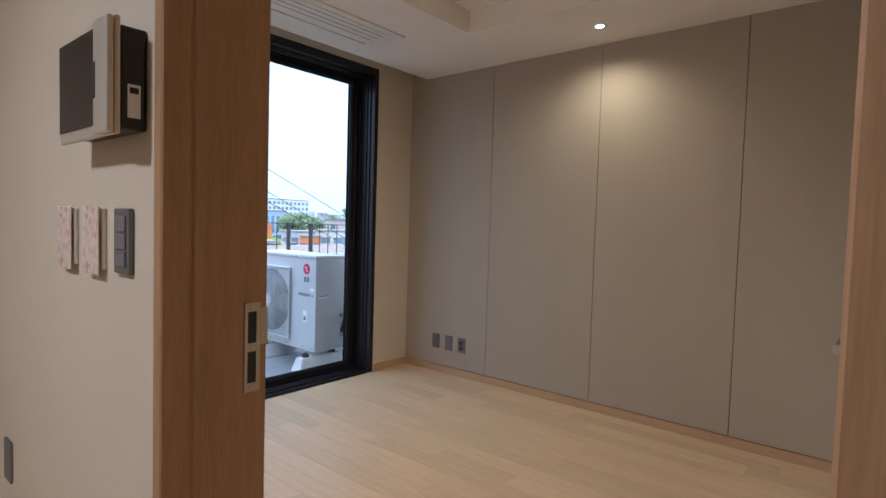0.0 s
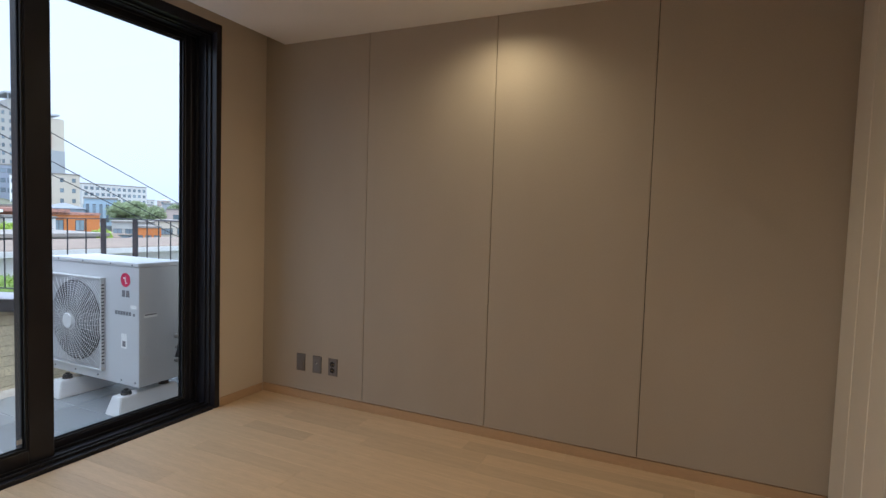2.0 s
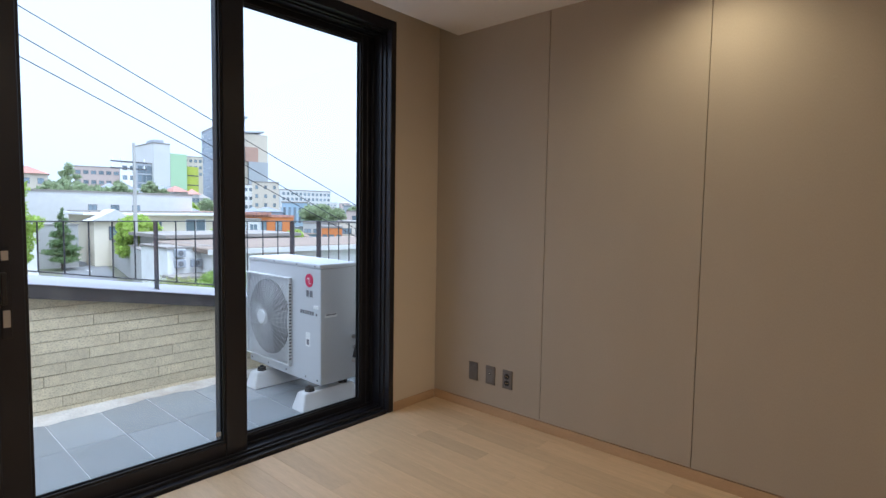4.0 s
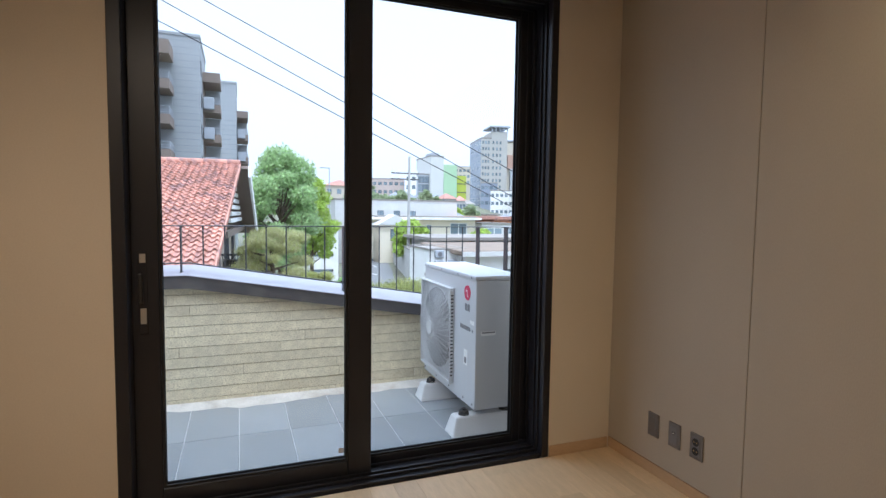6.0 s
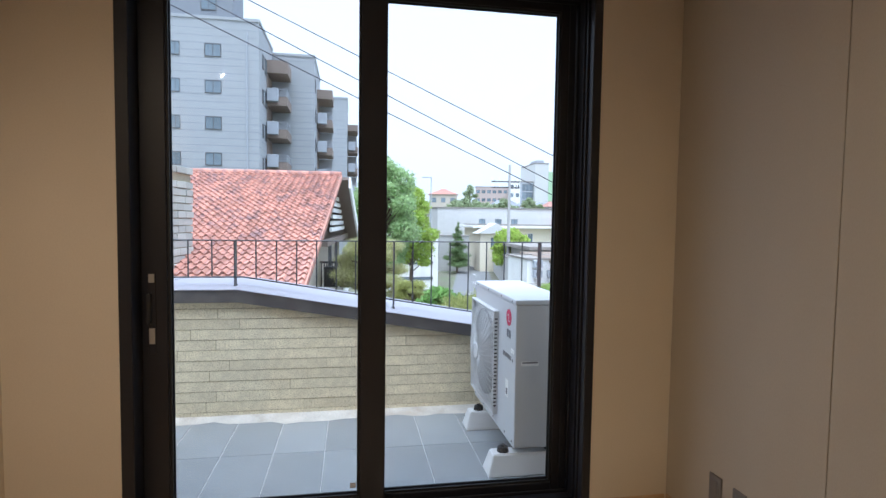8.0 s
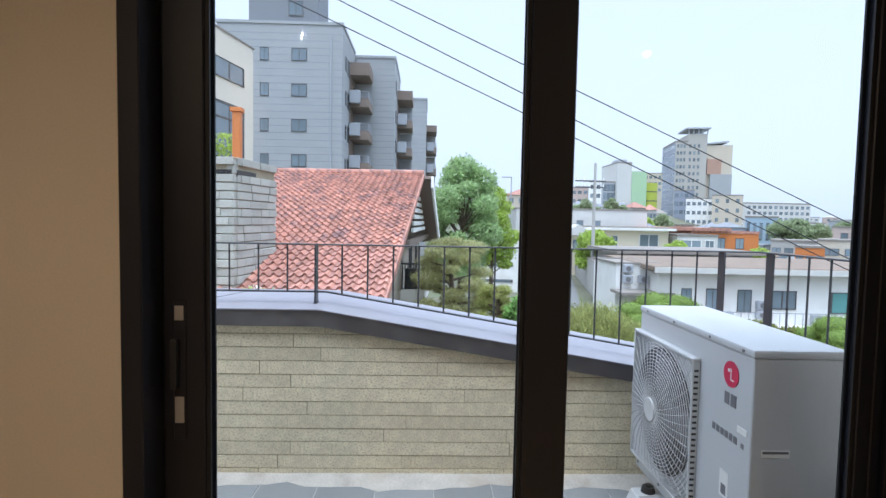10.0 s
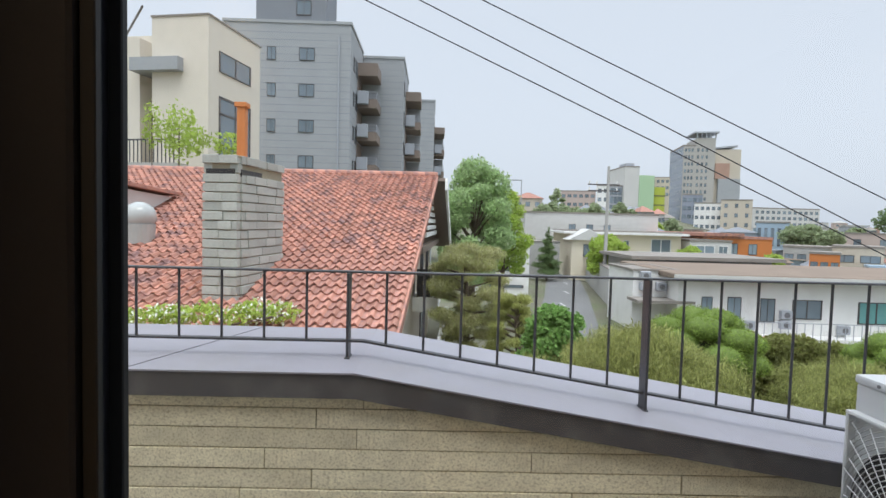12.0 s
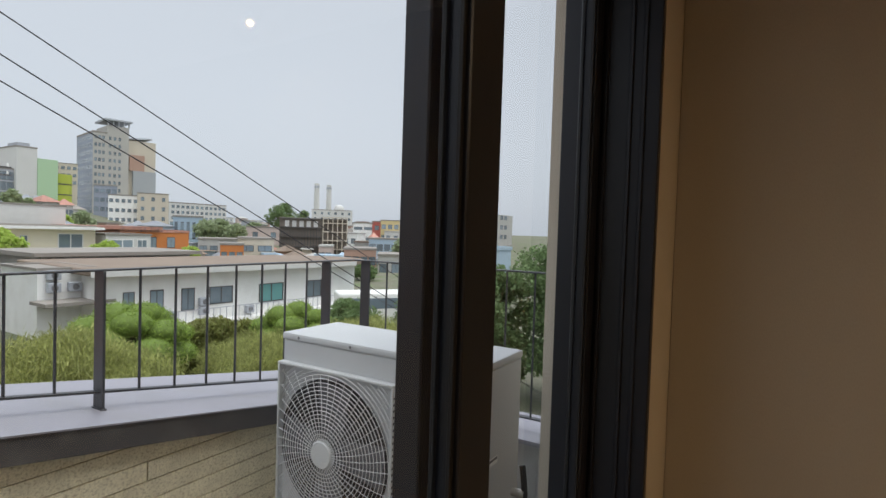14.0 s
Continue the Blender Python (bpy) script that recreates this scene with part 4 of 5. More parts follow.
for y in (1.5, 4.0, 6.5):
    opening(orange, (0.0, y, 3.2), 0, 1.1, 1.4)
wall_far = block("retaining_wall", "pale concrete wall above the lane", -80, -72, 13.5, 31, GZ, 3.0, PALEBLOCK, lip=0.2, category="wall")
for k in range(3):
    opening(wall_far, (0.0, 6.2 + k * 2.3, 5.4), 0, 0.9, 0.9)
lane = block("lane_wall", "long concrete garden wall beside the lane", -64, -34, 12.9, 13.2, GZ, -1.6, CONCRETE, turn=-11, lip=0.06, category="wall")
lane2 = block("white_lane_house", "white stepped house wall beside the lane", -50, -43, 5.0, 8.9, GZ, 0.3, WHITEWALL, lip=0.12)
for k in range(3):
    opening(lane2, (0.0, 1.9, 0.9 + 1.25 * k), 0, 3.2, 0.22)
dark_wall = block("dark_lane_wall", "dark grey stone wall at the lane's bend", -62, -58, 11.5, 14.8, GZ, -0.3, CONCRETE, lip=0.05, category="wall")

# tower and landmarks
tower = block("tower_block", "tall grey twin tower block with a crown frame", -274.1, -249.1, 116.8, 133.8, GZ, 39.5, SLATEBLOCK, lip=0.8, turn=-11)
tower.scale = (1, 0.72, 1)
part("front_cladding", box(B(), 0.0, 0.3, 0.0, 17.0, 0, 43.6), GREIGEBLOCK, tower, "greige front cladding")
part("second_shaft", box(B(), -24, -1, 17.0, 35.0, 0, 42.5), BEIGEBLOCK, tower, "beige rendered shaft")
part("roof_slab", box(B(), -24.5, -0.5, 16.5, 35.6, 42.9, 43.6), GREYBLOCK, tower).matrix_basis = pose(0, 0, -1.6, 4, 0, 0)
part("recess", box(B(), -1.0, 0.6, 21.5, 34.5, 0, 29), GREYCLAD, tower, "grey glazed lower front")
part("recess", box(B(), -1.0, 0.2, 19.5, 28.0, 29, 36), BRICKBLOCK, tower, "brown recessed upper floors")
part("core", box(B(), -16, 0.4, 7.5, 19.0, 0, 47.5), GREIGEBLOCK, tower)
cr = B()
box(cr, -14, 1.6, 5.8, 20.5, 49.6, 50.3)
for y in (7.4, 10.2, 13.0, 15.8, 18.6):
    box(cr, 0.2, 0.8, y, y + 0.6, 47.5, 49.6)
part("crown", cr, GREYBLOCK, tower)
for r in range(12):
    for y in (1.4, 3.4, 5.4, 8.8, 11.4, 14.0):
        opening(tower, (0.42 if y > 8 else 0.32, y, 42.0 - 3.2 * r), 0, 1.3, 1.5, dark=True)
    for x in (-22, -18, -14, -10, -6, -2.5):
        opening(tower, (x, 0.0, 42.0 - 3.2 * r), -90, 2.0, 1.6, dark=False)
pale = block("pale_office", "pale office slab with a green panel face", -240, -220, 79.5, 85.5, GZ, 26, PALEBLOCK, lip=0.5)
part("green_face", box(B(), -18, 0.3, 6.0, 12.2, 0, 27.0), PALEGREEN, pale, "pale green panel face")
part("roof_plant", box(B(), -10, -2, 1.0, 4.5, 30.2, 32.0), GREYBLOCK, pale)
lime = thing("lime_block", "low lime-green round-fronted block", "building", (-225, 94, GZ))
part("wall", tube(B(), (0, 0, 0), (0, 0, 22.5), 4.2, sides=28), LIMEWALL, lime, smooth=True)
for r in range(5):
    part("floor_band", tube(B(), (0, 0, 3.5 + r * 3.8), (0, 0, 3.9 + r * 3.8), 4.26, sides=28), FASCIA, lime)
office = block("glass_office", "dark glazed office with a sloping roof", -235, -222, 74.0, 82.4, GZ, 18.2, GREYBLOCK, lip=0.5)
for r in range(4):
    for c in range(5):
        opening(office, (0.0, 1.2 + c * 1.55, 20.2 - r * 3.4), 0, 1.4, 2.8)
lowwhite = block("white_flats", "row of white five-storey flats", -320, -300, 182, 220, GZ, 14, PALEBLOCK, lip=0.6)
for r in range(4):
    for c in range(12):
        opening(lowwhite, (0.0, 2.2 + c * 3.1, 16.2 - r * 3.3), 0, 1.8, 1.7)
for y in (500, 522):
    st = thing("chimney_stack", "tall pale industrial chimney on the skyline", "chimney stack", (-500, y, GZ), group="skyline chimneys")
    part("shaft", tube(B(), (0, 0, 0), (0, 0, 64), 4.2, 3.0, sides=20), PALEBLOCK, st, smooth=True)
    part("band", tube(B(), (0, 0, 58), (0, 0, 61), 3.4, 3.3, sides=20), GREYBLOCK, st)
dome = thing("gas_sphere", "pale round tank on the skyline", "tank", (-500, 542, 28))
bm = B()
bmesh.ops.create_uvsphere(bm, u_segments=20, v_segments=12, radius=7)
part("sphere", bm, PALEBLOCK, dome, smooth=True)
part("tower_leg", tube(B(), (0, 0, -34), (0, 0, -5), 3, sides=12), GREYBLOCK, dome)

# the town, by bearing and distance from the terrace
def sited(name, label, a0, a1, dist, top, wall, depth=8.0, skew=0.0, windows=(0, 0), pane=(1.2, 1.3), roof=FLATROOF, lip=0.3, hip=None, group="", category="building", dark=True):
    """A block between two bearings (degrees) at a distance, its roofline at an elevation (degrees)."""
    mid, half = radians((a0 + a1) / 2), radians((a1 - a0) / 2)
    w, z = 2 * dist * math.tan(half), 1.4 + dist * math.tan(radians(top))
    fx, fy = OX - dist * math.cos(mid), OY + dist * math.sin(mid)
    turn = -math.degrees(mid) + skew
    x, y = fx - w / 2 * math.sin(-radians(turn)), fy - w / 2 * math.cos(radians(turn))
    foot = min(GZ, z - 3.0)
    o = thing(name, label, category, (x, y, foot), turn=turn, group=group)
    h = z - foot
    if hip:
        h -= hip
        part("wall", box(B(), -depth, 0, 0, w, 0, h), wall, o)
        bm = B()
        e = 0.4
        ring = [bm.verts.new(c) for c in ((-depth - e, -e, h), (e, -e, h), (e, w + e, h), (-depth - e, w + e, h))]
        inset = min(depth / 2, w * 0.45)
        top_a, top_b = bm.verts.new((-depth / 2, inset, h + hip)), bm.verts.new((-depth / 2, w - inset, h + hip))
        for f in ((ring[0], ring[1], top_a), (ring[1], ring[2], top_b, top_a), (ring[2], ring[3], top_b), (ring[3], ring[0], top_a, top_b), (ring[3], ring[2], ring[1], ring[0])):
            bm.faces.new(f)
        part("roof", bm, roof, o)
    else:
        part("wall", box(B(), -depth, 0, 0, w, 0, h), wall, o)
        bm = B()
        box(bm, -depth - 0.1, 0.1, -0.1, w + 0.1, h, h + lip)
        part("roof", bm, roof, o)
    rows, cols = windows
    for r in range(rows):
        for c in range(cols):
            opening(o, (0.0, w * (c + 0.5) / cols, h - 1.0 - pane[1] / 2 - 2.9 * r), 0, min(pane[0], w / cols * 0.85), pane[1], dark=dark)
    return o


SLATE_ROOF = mat("slate_roof", (0.24, 0.25, 0.27), 0.8, vary=0.12, scale=1, fine=10, bump=0.1)
PINKBLOCK = mat("far_pink_wall", (0.52, 0.42, 0.38), 0.8, vary=0.06, scale=0.3, fine=3, bump=0)
YELLOWBLOCK = mat("far_yellow_wall", (0.62, 0.50, 0.26), 0.8, vary=0.06, scale=0.3, fine=3, bump=0)
REDBLOCK = mat("far_red_wall", (0.48, 0.13, 0.11), 0.8, vary=0.06, scale=0.3, fine=3, bump=0)
CHAR = mat("charred_timber_screen", (0.17, 0.145, 0.125), 0.8, vary=0.2, scale=0.6, fine=6, bump=0)
# the hill beyond the lane
sited("hill_house", "beige house with a red hipped roof on the hill", 8.6, 11.6, 150, 3.5, BEIGEBLOCK, windows=(2, 3), roof=TERRA, hip=1.8)
sited("hill_school", "long low grey-pink building on the hill", 13.5, 17.0, 190, 3.6, PINKBLOCK, windows=(2, 6), pane=(1.3, 1.1))
sited("hill_block", "narrow white block on the hill", 17.1, 18.3, 185, 4.2, WHITEWALL, windows=(2, 2))
sited("hill_block", "grey-beige office slab behind the green one", 22.3, 24.0, 262, 5.0, BEIGEBLOCK, windows=(3, 4))
sited("hill_villa", "small pale-blue roofed house on the slope", 18.5, 19.6, 96, 0.9, WHITEWALL, roof=BLUEBLOCK, hip=1.2)
sited("hill_villa", "brown hip-roofed villa on the slope", 19.4, 21.2, 112, 1.45, BEIGEBLOCK, roof=BRICKBLOCK, hip=1.5, windows=(1, 3))
sited("hill_villa", "slate-roofed villa on the slope", 19.1, 23.8, 88, 0.75, PALEBLOCK, roof=SLATE_ROOF, hip=1.7, windows=(1, 4))
sited("hill_villa", "white villa with a grey roof above the wall", 15.4, 16.8, 120, 2.3, WHITEWALL, roof=SLATE_ROOF, hip=1.2, windows=(1, 2))
# below the tower
sited("town_building", "dark glazed annexe at the tower's foot", 25.2, 27.0, 205, 3.3, SLATEBLOCK, windows=(3, 4))
sited("town_building", "white stepped flats below the tower", 26.3, 28.7, 190, 2.5, WHITEWALL, windows=(4, 5), pane=(1.0, 1.1))
sited("town_building", "beige flats below the tower", 28.6, 31.2, 184, 2.8, BEIGEBLOCK, windows=(4, 3), pane=(0.9, 1.2))
sited("town_building", "low grey house behind the orange one", 28.6, 31.6, 118, 0.3, GREYBLOCK, roof=SLATE_ROOF, hip=1.0, windows=(1, 5))
sited("town_building", "blue-grey block with tall dark windows", 31.6, 34.2, 120, 0.75, BLUEBLOCK, windows=(1, 5), pane=(0.55, 3.4))
sited("town_building", "low block rendered in pale pink", 38.2, 41.7, 132, -0.05, PINKBLOCK, windows=(1, 2))
sited("town_building", "beige workshop with a long window band", 37.4, 40.9, 92, -1.25, BEIGEBLOCK, windows=(1, 2), pane=(2.2, 1.0))
sited("town_building", "low grey shed roof among the workshops", 33.8, 37.6, 100, -1.4, CONCRETE, windows=(1, 4))
sited("market_stall", "orange canvas-roofed market stalls", 35.8, 38.0, 84, -1.9, ORANGE, depth=4, windows=(1, 3), pane=(0.8, 0.6))
sited("town_building", "pale industrial hall under the chimneys", 44.6, 48.8, 290, 2.0, PALEBLOCK, windows=(2, 6))
sited("town_building", "white layered office block", 48.9, 51.0, 150, 0.75, WHITEWALL, windows=(2, 2), pane=(3.0, 0.8))
sited("town_building", "small shop building with a red front", 50.9, 51.9, 150, 0.95, REDBLOCK, windows=(1, 1))
sited("town_building", "ochre-yellow block of shops", 51.8, 53.8, 148, 1.1, YELLOWBLOCK, windows=(2, 3))
sited("town_building", "pale blue low warehouse", 50.6, 54.5, 108, -0.9, BLUEBLOCK, windows=(1, 5))
sited("town_building", "street house with a brown roof", 48.0, 51.4, 82, -2.1, BRICKBLOCK, windows=(1, 4))
sited("town_building", "grey street house with a shutter", 51.6, 55.5, 72, -2.7, CONCRETE, windows=(1, 3))
# dark screen-fronted building with a scaffolded end
screen_house = sited("screen_fronted_building", "dark timber-screened building with a scaffolded end", 41.4, 48.3, 107, 0.95, CHAR, depth=10)
for k in range(14):
    part("screen_fin", box(B(), 0.0, 0.25, 0.3 + k * 0.55, 0.42 + k * 0.55, 0.2, 5.6), FASCIA, screen_house)
for k in range(5):
    part("bright_pane", box(B(), 0.0, 0.06, 1.0 + k * 1.35, 1.8 + k * 1.35, 5.9, 7.1), PALEBLOCK, screen_house)
for z in (2.0, 3.9, 5.7, 7.4):
    part("floor_edge", box(B(), 0.0, 0.4, 0, 8.0, z, z + 0.16), FASCIA, screen_house)
for k in range(6):
    part("scaffold_pole", tube(B(), (0.7, 8.2 + k * 0.92, 0), (0.7, 8.2 + k * 0.92, 7.9), 0.09, sides=6), BEIGEBLOCK, screen_house)
for z in (1.6, 3.3, 5.0, 6.7, 7.8):
    part("scaffold_deck", box(B(), 0.05, 0.9, 8.1, 12.9, z, z + 0.18), BEIGEBLOCK, screen_house)
# the crowd of small houses between
city = random.Random(21)
walls = (PALEBLOCK, BEIGEBLOCK, WHITEWALL, GREYBLOCK, BRICKBLOCK, CONCRETE, PINKBLOCK, PALEBLOCK, BLUEBLOCK)
names = {PALEBLOCK.name: "pale rendered", WHITEWALL.name: "white", GREYBLOCK.name: "grey", BRICKBLOCK.name: "red-brown brick", CONCRETE.name: "grey concrete", BEIGEBLOCK.name: "beige",
         BLUEBLOCK.name: "blue-grey", PINKBLOCK.name: "pinkish"}
for k in range(200):
    b = 25.5 + 36 * ((k * 0.618) % 1.0)
    dist = 125 + 330 * (k / 200) ** 1.2
    wide = city.uniform(0.5, 1.7)
    top = city.uniform(-0.9, 0.25) + 0.9 * (dist - 125) / 330
    m = city.choice(walls)
    shape = city.random()
    sited("town_house", names[m.name] + (" hip-roofed" if shape < 0.35 else " flat-roofed") + " town house in the distance", b, b + wide, dist, top, m, skew=city.uniform(-30, 30),
          windows=(city.choice((1, 2)), city.choice((2, 3))), pane=(city.uniform(0.8, 1.6), city.uniform(0.9, 1.3)), roof=city.choice((FLATROOF, SLATE_ROOF, TERRA, CONCRETE, FLATROOF)),
          hip=1.4 if shape < 0.35 else None, group="distant town houses", dark=city.random() < 0.6)
for k in range(46):
    b, dist = 27.5 + 30 * ((k * 0.618) % 1.0), 78 + 0.95 * k
    m = city.choice(walls)
    sited("backstreet_house", names[m.name] + " low backstreet house with a plain roof", b, b + city.uniform(0.8, 2.2), dist, -3.0 + 1.6 * k / 46 + city.uniform(-0.3, 0.4), m, skew=city.uniform(-25, 25), depth=city.uniform(4, 7),
          windows=(1, 2), pane=(city.uniform(0.7, 1.3), 0.9), roof=city.choice((SLATE_ROOF, GALROOF, TERRA, CONCRETE, BLUEBLOCK)), hip=city.choice((None, 1.1, 0.8)), group="backstreet houses")
for k in range(26):
    b, dist = 9.5 + 14 * ((k * 0.618) % 1.0), 125 + 3.2 * k
    m = city.choice(walls)
    sited("hillside_house", names[m.name] + " hip-roofed house on the hillside", b, b + city.uniform(0.9, 1.8), dist, city.uniform(0.9, 2.3), m, skew=city.uniform(-25, 25), windows=(1, 3),
          roof=city.choice((SLATE_ROOF, FLATROOF, TERRA, SLATE_ROOF)), hip=1.5, group="houses on the hill")

# ---- tiled house next door ----
SLOPE, HOUSE_TURN = math.atan(0.323), -3.5
home = thing("tiled_house", "neighbouring house with a red clay-tile roof and stone chimney", "house", (-21.9, 1.59, 3.05), turn=HOUSE_TURN)
RUN, WIDE = 13.6, 15.0
bm = B()
fall = RUN * math.tan(SLOPE)
pts = [(0, 0, 0), (RUN, 0, -fall), (RUN, -WIDE, -fall), (0, -WIDE, 0), (0, 0, -0.16), (RUN, 0, -fall - 0.16), (RUN, -WIDE, -fall - 0.16), (0, -WIDE, -0.16)]
v = [bm.verts.new(p) for p in pts]
for f in ((0, 1, 2, 3), (7, 6, 5, 4), (0, 4, 5, 1), (1, 5, 6, 2), (2, 6, 7, 3), (3, 7, 4, 0)):
    bm.faces.new([v[k] for k in f])
bmesh.ops.recalc_face_normals(bm, faces=bm.faces)
roof = part("roof", bm, BALCONY, home, "sloping roof under curved clay tiles")
bm = B()
back = [(0, 0, 0), (-9, 0, -2.9), (-9, -WIDE, -2.9), (0, -WIDE, 0)]
v = [bm.verts.new(p) for p in back]
bm.faces.new(v[::-1])
bmesh.ops.solidify(bm, geom=bm.faces[:], thickness=0.16)
part("roof", bm, BALCONY, home)
part("verge_board", box(B(), 0, RUN / math.cos(SLOPE), 0.0, 0.04, -0.14, 0.05), TERRA, home).matrix_basis = pose(0, 0.0, -0.02, 0, math.degrees(SLOPE), 0)
part("verge_board", box(B(), -8.6, 0, 0.0, 0.08, -0.42, 0.02), WHITEWALL, home, "white barge board").matrix_basis = pose(0, 0.3, -0.08, 0, -17.8, 0)
part("verge_edge", box(B(), -9.0, -0.1, 0.0, 0.29, -0.14, -0.02), BALCONY, home).matrix_basis = pose(0, 0, 0.0, 0, -17.8, 0)
gw = B()
poly = [gw.verts.new(p) for p in ((-7.6, -0.7, -2.8), (0, -0.7, -0.35), (8.5, -0.7, -3.1), (8.5, -0.7, -7.2), (-7.6, -0.7, -7.2))]
gw.faces.new(poly)
bmesh.ops.solidify(gw, geom=gw.faces[:], thickness=0.2)
part("wall", gw, STUCCO, home, "cream gable wall")
for k in range(6):
    part("gable_slat", box(B(), -4.6 + 0.6 * k, 1.6 - 0.22 * k, -0.28, -0.2, -2.15 + 0.24 * k, -2.0 + 0.24 * k), WHITEWALL, home)
gp = B()
gv = [gp.verts.new(c) for c in ((-7.2, -0.35, -2.45), (0.4, -0.35, -0.2), (2.6, -0.35, -1.1), (2.6, -0.35, -2.45))]
gp.faces.new(gv)
bmesh.ops.solidify(gp, geom=gp.faces[:], thickness=0.06)
part("gable_soffit", gp, BALCONY, home, "dark brown boarded gable end")
part("eaves_beam", box(B(), -7.4, 3.0, -0.68, -0.2, -2.62, -2.4), BALCONY, home)
opening(home, (-2.5, -0.68, -3.4), 90, 0.9, 1.6)
opening(home, (-5.4, -0.68, -3.4), 90, 0.8, 1.5)
opening(home, (-3.5, -0.68, -6.2), 90, 2.4, 1.7)
part("garden_wall", box(B(), -9.0, 2.0, 0.1, 0.3, -7.2, -6.1), PALEBLOCK, home)
for k in range(5):
    part("garden_step", box(B(), -1.0 + k * 0.3, 1.0 + k * 0.3, 0.31, 1.2, -7.2, -6.3 - 0.18 * k), CONCRETE, home)
bl = part("balcony", box(B(), -6.9, 0.9, -0.7, 0.16, -4.75, -4.25), WHITEWALL, home, "white balcony with a dark railing")
rl = B()
for k in range(37):
    x = -6.85 + k * 0.214
    box(rl, x, x + 0.04, 0.08, 0.12, -4.25, -3.32)
box(rl, -6.9, 0.9, 0.06, 0.14, -3.34, -3.26)
for k in range(8):
    y = -0.66 + k * 0.1
    box(rl, 0.83, 0.87, y, y + 0.03, -4.25, -3.32)
box(rl, 0.82, 0.88, -0.7, 0.06, -3.34, -3.27)
box(rl, 0.2, 0.75, -0.55, -0.1, -4.25, -3.5)
part("railing", rl, RAIL, bl)
dm = B()
for y in (-10.6, -7.5):
    for x, z in ((3.9, -1.12), (6.4, -2.0), (6.4, -0.98)):
        dm.verts.new((x, y, z))
bmesh.ops.convex_hull(dm, input=dm.verts[:])
dormer = part("dormer", dm, PALEBLOCK, home, "pale rendered dormer with a tiled top")
part("dormer_roof", box(B(), 3.6, 6.6, -10.8, -7.35, -0.02, 0.06), TERRA, dormer).matrix_basis = pose(0, 0, -1.24, 0, -3.2, 0)
cover = thing("skylight_dome", "clear plastic skylight dome on the tiled roof", "skylight", (-15.2, -5.3, 1.36))
bm = B()
bmesh.ops.create_uvsphere(bm, u_segments=18, v_segments=10, radius=0.36)
for q in bm.verts:
    q.co.z = max(q.co.z, -0.2) * 0.95
part("dome", bm, CLEAR, cover, smooth=True)
part("kerb", tube(B(), (0, 0, -0.62), (0, 0, -0.17), 0.3, 0.34, sides=20), CLEAR, cover)

# stone chimney
CHX, CHY, CW, CD, CTOP = -12.3, -2.0, 0.66, 1.9, 2.49
chim = thing("stone_chimney", "grey split-stone chimney stack on the tiled roof", "chimney", (CHX, CHY, 0), turn=-8)
part("core", box(B(), -CD + 0.02, -0.02, -CW + 0.02, -0.02, -0.6, CTOP - 0.02), JOINT, chim)
part("flue_slot", box(B(), -0.9, 0.012, -CW + 0.06, -0.06, CTOP - 0.36, CTOP - 0.23), DARK, chim)
part("flue_slot", box(B(), -0.9, -0.1, -0.1, 0.012, CTOP - 0.36, CTOP - 0.23), DARK, chim)
pot = thing("orange_flue_pipe", "orange clay flue pipe with a cap", "flue pipe", (-14.6, -2.75, 0.9))
part("pipe", box(B(), -0.09, 0.09, -0.09, 0.09, 0, 2.9, 0.01), ORANGE, pot)
part("cap", box(B(), -0.13, 0.13, -0.13, 0.13, 2.9, 3.0, 0.01), ORANGE, pot)

# ---- trees and shrubs ----


def leaves(clumps, count, size, seed, thin=1.0, up=0.0, shell=0.45):
    """Many small leaf quads scattered through ellipsoid clumps (x, y, z, rx, ry, rz)."""
    g = np.random.default_rng(seed)
    c = np.array(clumps, float)
    vol = (c[:, 3] * c[:, 4] * c[:, 5]) ** 0.75
    pick = g.choice(len(c), size=count, p=vol / vol.sum())
    d = g.normal(size=(count, 3))
    d /= np.linalg.norm(d, axis=1)[:, None]
    r = shell + (1 - shell) * g.random(count) ** 0.6
    r *= 1 + 0.12 * g.normal(size=count)
    centre = c[pick, :3] + d * c[pick, 3:] * r[:, None]
    a = g.normal(size=(count, 3)) + np.array((0, 0, up))
    a /= np.linalg.norm(a, axis=1)[:, None]
    b = np.cross(a, g.normal(size=(count, 3)))
    b /= np.linalg.norm(b, axis=1)[:, None]
    s = size * (0.6 + 0.8 * g.random(count))[:, None]
    a, b = a * s, b * s * 0.5 * thin
    verts = np.stack((centre - a, centre + b, centre + a, centre - b), 1).reshape(-1, 3)
    faces = np.arange(count * 4).reshape(-1, 4)
    me = bpy.data.meshes.new("foliage")
    me.from_pydata(verts.tolist(), [], faces.tolist())
    return me


def crown(parent, clumps, count, size, material, seed, label="", **more):
    me = leaves(clumps, count, size, seed, **more)
    me.materials.append(material)
    ob = new("crown", me)
    ob.parent = parent
    if label:
        ob["label"] = label
    return ob


